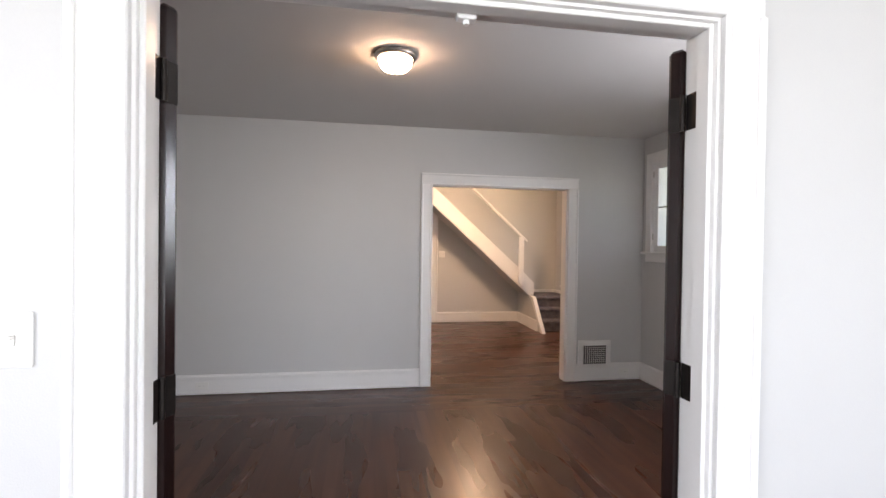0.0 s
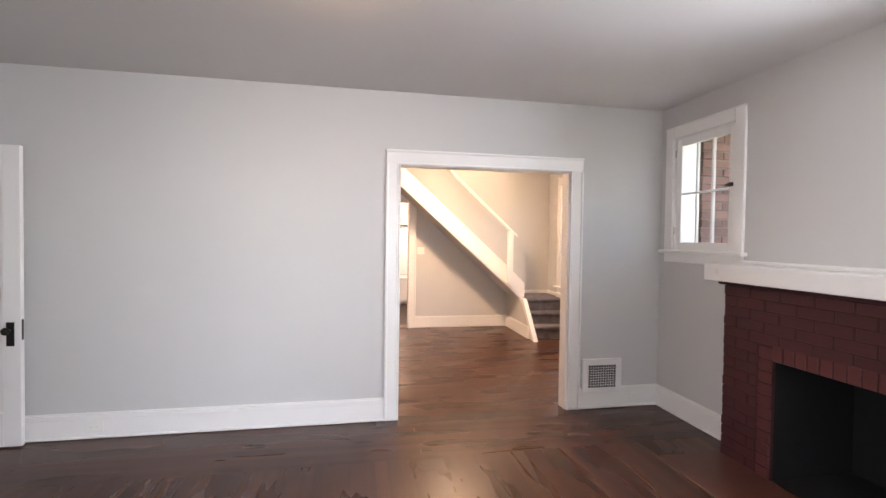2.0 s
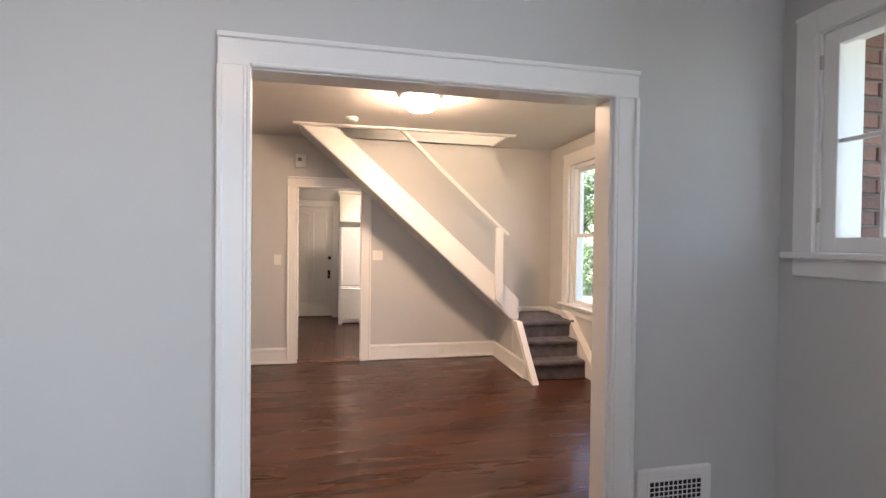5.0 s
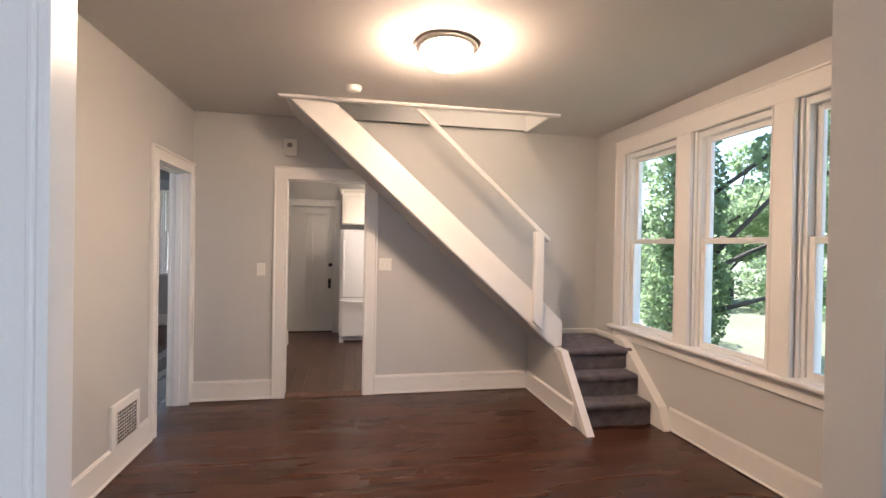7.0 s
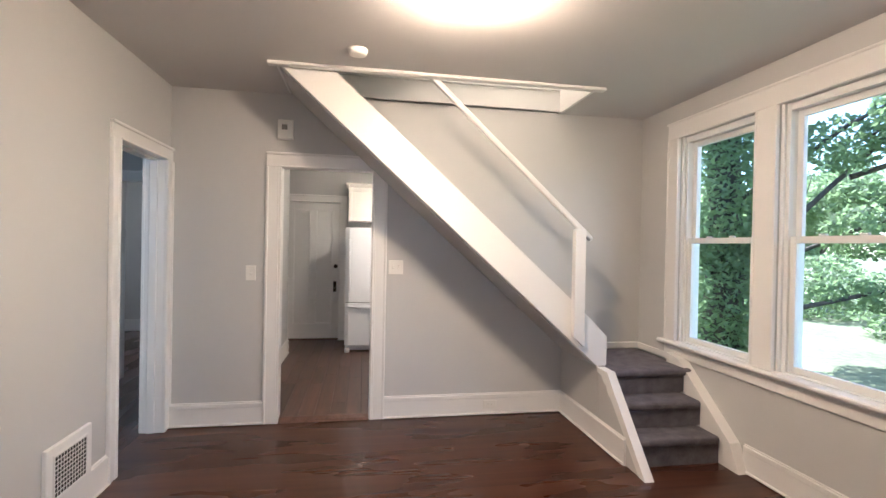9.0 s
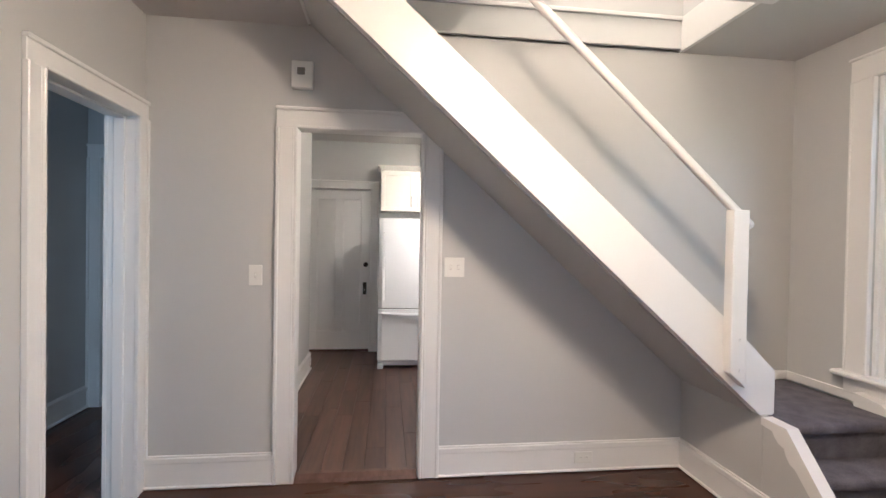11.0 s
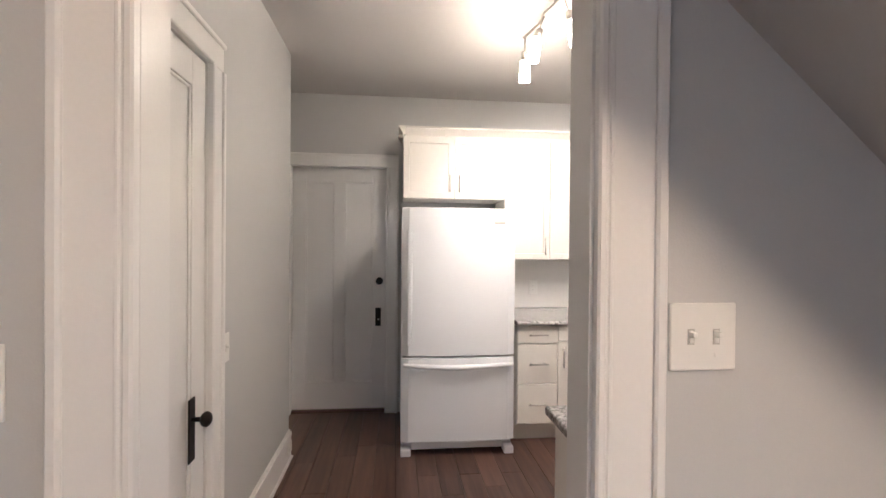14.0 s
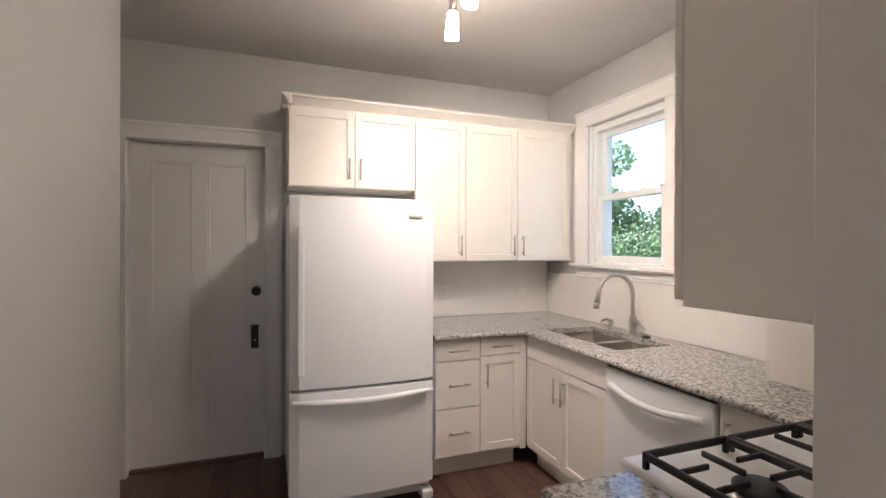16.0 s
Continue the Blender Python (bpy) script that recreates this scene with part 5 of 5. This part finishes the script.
part("rail", tube(B(), [(x, y, 2.545) for x, y in track], 0.010, 10), CHROME, tl, smooth=True)
part("stem", rod(B(), (1.78, 10.30, 2.59), (1.78, 10.30, 2.545), 0.009), CHROME, tl)
for x, y, dx, dy in ((1.728, 10.645, 0.020, 0.075), (1.757, 10.40, -0.055, 0.02), (1.793, 10.23, 0.055, -0.02), (1.825, 9.955, 0.01, -0.075)):
    hd = part("lamp_arm", rod(rod(B(), (x, y, 2.545), (x + dx * 0.4, y + dy * 0.4, 2.475), 0.006, 8), (x + dx * 0.4, y + dy * 0.4, 2.475), (x + dx * 0.6, y + dy * 0.6, 2.430), 0.019, 14), CHROME, tl, smooth=True)
    part("shade", rod(B(), (x + dx * 0.62, y + dy * 0.62, 2.428), (x + dx, y + dy, 2.322), 0.024, 18, 0.031), SHADEGLOW, hd, "lit frosted glass shade", True)


# ---- outdoors ----
rnd = random.Random(7)


def leaf_cloud(clumps, n, size):
    """Leaves scattered through ellipsoids (centre, radii), as small folded blades in one mesh."""
    verts, faces = [], []
    weights = [c[1][0] * c[1][1] * c[1][2] for c in clumps]
    for _ in range(n):
        (cx, cy, cz), (rx, ry, rz) = rnd.choices(clumps, weights)[0]
        while True:
            u, v, w = (rnd.uniform(-1, 1) for _ in range(3))
            q = u * u + v * v + w * w
            if q < 1 and rnd.random() < 0.25 + 0.75 * q:
                break
        p = Vector((cx + u * rx, cy + v * ry, cz + w * rz))
        s = size * rnd.uniform(0.6, 1.4)
        e = Euler((rnd.uniform(0, 6.3), rnd.uniform(-0.9, 0.9), rnd.uniform(0, 6.3))).to_matrix()
        k = len(verts)
        for q in ((-0.5, 0, 0), (0, -0.32, 0.08), (0.6, 0, 0), (0, 0.32, 0.08)):
            verts.append(p + e @ (Vector(q) * s))
        faces += [(k, k + 1, k + 2), (k, k + 2, k + 3)]
    me = bpy.data.meshes.new("crown")
    me.from_pydata([tuple(v) for v in verts], [], faces)
    me.materials.append(LEAF)
    return me


def tree(at, limbs, clumps, n, size, trunk_r, label):
    t = thing("tree", at, label, "tree", "garden trees")
    off = Vector(at)
    bm = B()
    for pts, r0, r1 in limbs:
        k = len(pts)
        tube(bm, [Vector(p) for p in pts], [r0 + (r1 - r0) * i / (k - 1) for i in range(k)], 9)
    part("trunk", bm, BARK, t, "rough grey-brown trunk and limbs", True)
    cr = new("crown", leaf_cloud(clumps, n, size))
    cr.parent = t
    cr.matrix_parent_inverse = Matrix.Translation(-off)
    cr["label"] = "loose crown of small green leaves"
    return t


def limb(a, b, sag=0.3, k=6):
    a, b = Vector(a), Vector(b)
    out = []
    for i in range(k):
        s = i / (k - 1)
        p = a.lerp(b, s)
        out.append(p + Vector((rnd.uniform(-0.1, 0.1), rnd.uniform(-0.1, 0.1), sag * math.sin(math.pi * s))) * (1 if 0 < i < k - 1 else 0))
    return out


T1 = (7.4, 12.2, -0.62)
limbs = [(limb(T1, (7.3, 12.0, 7.5), 0.0), 0.34, 0.14)]
ends = [((7.6, 11.6, 1.4), (11.2, 9.0, 5.6)), ((7.4, 11.9, 0.9), (12.0, 10.2, 2.6)), ((7.4, 12.0, 2.2), (9.4, 8.6, 4.2)), ((7.3, 12.0, 3.4), (9.8, 10.4, 7.4)), ((8.6, 11.0, 2.6), (12.6, 8.6, 3.4)), ((7.3, 12.0, 4.4), (5.2, 12.9, 7.2)), ((9.4, 10.3, 3.6), (12.6, 9.6, 6.5)), ((7.4, 12.2, 1.6), (11.5, 13.0, 2.4)), ((7.5, 11.7, 0.3), (10.6, 9.4, 1.0))]
for a, b in ends:
    limbs.append((limb(a, b), 0.045, 0.010))
    for s in (0.45, 0.7, 0.85):
        p = Vector(a).lerp(Vector(b), s)
        limbs.append((limb(p, p + Vector((rnd.uniform(-0.9, 0.9), rnd.uniform(-1.0, 0.6), rnd.uniform(-0.3, 0.9))), 0.05, 4), 0.018, 0.005))
clumps = [((7.3, 12.0, 0.6), (0.75, 0.75, 1.3)), ((7.25, 11.95, 2.3), (0.7, 0.7, 1.4)), ((7.3, 12.0, 4.3), (0.75, 0.75, 1.3))]
for a, b in ends:
    for s in (0.35, 0.55, 0.7, 0.85, 1.0):
        p = Vector(a).lerp(Vector(b), s)
        clumps.append((tuple(p + Vector((rnd.uniform(-0.3, 0.3), rnd.uniform(-0.3, 0.3), rnd.uniform(-0.1, 0.35)))), (rnd.uniform(0.4, 0.8), rnd.uniform(0.4, 0.8), rnd.uniform(0.25, 0.5))))
tree(T1, limbs, clumps, 52000, 0.095, 0.34, "ivy-covered tree with spreading limbs close to the house")
far = [((16.5, 21.0, -0.62), 2.2, 6.0), ((24.0, 25.0, -0.62), 2.6, 6.5), ((21.5, 17.5, -0.62), 2.0, 5.0), ((27.0, 20.0, -0.62), 2.6, 6.0), ((12.0, 24.0, -0.62), 2.2, 6.0), ((30.0, 29.0, -0.62), 3.0, 7.0), ((14.0, 5.6, -0.62), 2.2, 6.0), ((-3.5, 24.0, -0.62), 2.5, 6.0)]
for at, r, h in far:
    base = Vector(at)
    limbs = [(limb(base, base + Vector((0.2, 0.1, h * 0.7)), 0), 0.22, 0.08)]
    clumps = []
    for i in range(11):
        a, z = rnd.uniform(0, 6.28), rnd.uniform(0.28, 1.0)
        p = base + Vector((math.cos(a) * r * rnd.uniform(0.3, 0.9), math.sin(a) * r * rnd.uniform(0.3, 0.9), h * z))
        clumps.append((tuple(p), (r * 0.42, r * 0.42, r * 0.32)))
        limbs.append((limb(base + Vector((0.1, 0.05, h * z * 0.6)), p, 0.1, 4), 0.06, 0.02))
    tree(tuple(base), limbs, clumps, 5200, 0.20, 0.22, "leafy garden tree standing on the lawn")
bushes = [((9.3, 8.0, -0.1), (0.9, 0.8, 0.6)), ((10.8, 8.9, 0.0), (1.0, 0.9, 0.7)), ((8.6, 13.8, 0.1), (0.9, 0.9, 0.8)), ((12.4, 10.6, 0.0), (1.1, 1.1, 0.7)), ((14.5, 14.0, 0.2), (1.6, 1.3, 1.0)), ((17.5, 12.0, 0.3), (1.8, 1.5, 1.1)), ((15.5, 17.5, 0.3), (1.6, 1.5, 1.1)), ((13.2, 19.6, 0.7), (1.7, 1.6, 1.5)), ((14.2, 22.5, 1.0), (1.9, 1.8, 1.8)), ((11.5, 20.5, 0.6), (1.5, 1.4, 1.3))]
bme = leaf_cloud(bushes, 20000, 0.14)
hedge = tagged(new("shrubs", bme), "low leafy green shrubs on the lawn", "shrub", "", "stuff")

# porch side of the dining room: brick pier, white corner board, boarded soffit
PX0, PX1, PY0, PY1 = 3.505, 3.96, 5.045, 5.25
pp = thing("brick_pier", (3.75, 5.1, -0.6), "weathered red brick pier outside the small window", "pier")
pc = part("masonry", box(box(B(), PX0 + 0.008, PX1 - 0.008, PY0 + 0.008, 5.132, -0.6, 2.47), 3.9515, PX1 - 0.002, 5.1, PY1, -0.6, 2.47), PORCHMORTAR, pp, "pale mortar core")
post = thing("corner_board", (3.5, 5.1, -0.6), "white painted corner board beside the brick pier", "board")
part("board", box(B(), 3.405, 3.490, 5.075, 5.132, -0.6, 2.47, 0.004), WHITE, post)
solid("porch_floor", box(B(), 3.41, 5.6, 0.5, 5.04, -0.6, -0.15), SIDING, "pale concrete porch floor", "porch")
solid("porch_roof", box(B(), 3.41, 4.35, 3.9, 5.13, 2.475, 2.60), SIDING, "white boarded porch soffit", "porch roof")
solid("roof", box(B(), -2.8, 4.3, -2.7, 8.15, 2.76, 3.0), SIDING, "plain house roof above the ground floor", "roof")

# ---- pieces: bricks, boards, planks ----
def piece_mesh(name, sx, sy, sz, bev, material):
    return mesh_of(name, box(B(), -sx / 2, sx / 2, -sy / 2, sy / 2, -sz / 2, sz / 2, bev), material)


MESHES = {}


def piece(name, sx, sy, sz, bev, material, at, parent, off=None):
    key = (name, round(sx, 3), round(sy, 3), round(sz, 3), material.name)
    if key not in MESHES:
        MESHES[key] = piece_mesh(name, sx, sy, sz, bev, material)
    ob = new(name, MESHES[key])
    ob.parent = parent
    ob.location = at
    if off is not None:
        ob.matrix_parent_inverse = Matrix.Translation(-Vector(off))
    return ob


off = HOME[fp.name]
course = FH / 17
for row in range(17):
    z0 = row * course
    zc = z0 + course / 2
    y = FY1 + 0.0
    first = True
    while y > FY0 + 0.02:
        ln = 0.100 if (first and row % 2) else 0.203
        first = False
        a, b = max(y - ln, FY0), y
        y -= ln + 0.010
        if zc < OBZ + 0.10:
            if a < OB1 + 0.105 and b > OB0 - 0.105:
                if b > OB1 + 0.15:
                    a = OB1 + 0.108
                elif a < OB0 - 0.15:
                    b = OB0 - 0.108
                else:
                    continue
        if b - a < 0.03:
            continue
        jx, jy = rnd.uniform(-0.002, 0.002), rnd.uniform(-0.003, 0.004) if b > FY1 - 0.02 else 0
        piece("brick", 0.09, round(b - a, 2), course - 0.008, 0.003, BRICKRED, (FX + 0.045 + jx, (a + b) / 2 + jy, zc), core)
for k in range(11):
    z = 0.036 + k * 0.0742
    for yc in (OB0 - 0.05, OB1 + 0.05):
        piece("brick", 0.09, 0.094, 0.066, 0.004, RINGRED, (FX + 0.040 + rnd.uniform(-0.002, 0.002), yc, z), core)
for k in range(11):
    piece("brick", 0.09, 0.064, 0.094, 0.004, RINGRED, (FX + 0.040 + rnd.uniform(-0.002, 0.002), OB0 + 0.036 + k * 0.0728, OBZ + 0.05), core)
for row in range(38):
    zc = -0.40 + row * 0.075
    for k in range(4):
        s = 0.0 if row % 2 else 0.5
        for face in range(2):
            u0 = (k - s) * 0.213
            a, b = max(u0, 0), min(u0 + 0.203, 0.455)
            if b - a < 0.04 or zc > 2.40:
                continue
            jit = rnd.uniform(-0.004, 0.004)
            if face == 0:
                if b <= 0.255:
                    piece("brick", 0.07, round(b - a, 2), 0.063, 0.004, PORCHBRICK, (PX1 - 0.035 + jit, PY0 + (a + b) / 2, zc), pc)
            else:
                piece("brick", round(b - a, 2), 0.07, 0.063, 0.004, PORCHBRICK, (PX0 + (a + b) / 2, PY0 + 0.035 + jit, zc), pc)


def strips(parent, x0, x1, y0, y1, along, width, lengths, z_top, thick, material, gap, bev):
    """Rows of floor boards with staggered ends between the given edges."""
    lo, hi, c0, c1 = (y0, y1, x0, x1) if along == "y" else (x0, x1, y0, y1)
    rows = max(1, round((c1 - c0) / width))
    wd = (c1 - c0) / rows
    for i in range(rows):
        c = c0 + (i + 0.5) * wd
        u = lo - rnd.choice(lengths) * rnd.choice((0.0, 0.25, 0.5, 0.75))
        while u < hi - 0.02:
            v = u + rnd.choice(lengths)
            a, b = max(u, lo), min(v, hi)
            if hi - b < 0.15:
                b = hi
            u = max(v, b)
            ln = round(b - a - gap, 2)
            if ln < 0.05:
                continue
            dz = rnd.uniform(-0.0001, 0.0)
            if along == "y":
                piece("board", wd - gap, ln, thick, bev, material, (c, (a + b) / 2, z_top - thick / 2 + dz), parent)
            else:
                piece("board", ln, wd - gap, thick, bev, material, ((a + b) / 2, c, z_top - thick / 2 + dz), parent)


strips(floor_living, -2.42, 3.17, 1.62, 4.45, "y", 0.075, (1.2, 1.65, 2.1, 2.85), 0.0, 0.013, FLOOR_Y, 0.0, 0.0)
strips(floor_living, -2.42, 3.17, 4.45, 5.19, "x", 0.075, (1.2, 1.65, 2.1), 0.0, 0.013, FLOOR_X, 0.0, 0.0)
strips(floor_living, -2.42, 3.17, -2.3, 1.62, "x", 0.16, (2.8, 5.6), 0.0, 0.013, FLOOR_X, 0.0, 0.0)
strips(floor_dining, -0.30, 3.77, 5.19, 8.935, "x", 0.075, (0.9, 1.35, 1.8, 2.25), 0.0, 0.013, FLOOR_X, 0.0, 0.0)
strips(floor_kitchen, -0.10, 3.08, 8.955, 12.0, "y", 0.125, (0.6, 0.9, 1.2), KZ, 0.013, LAMINATE, 0.0030, 0.0012)
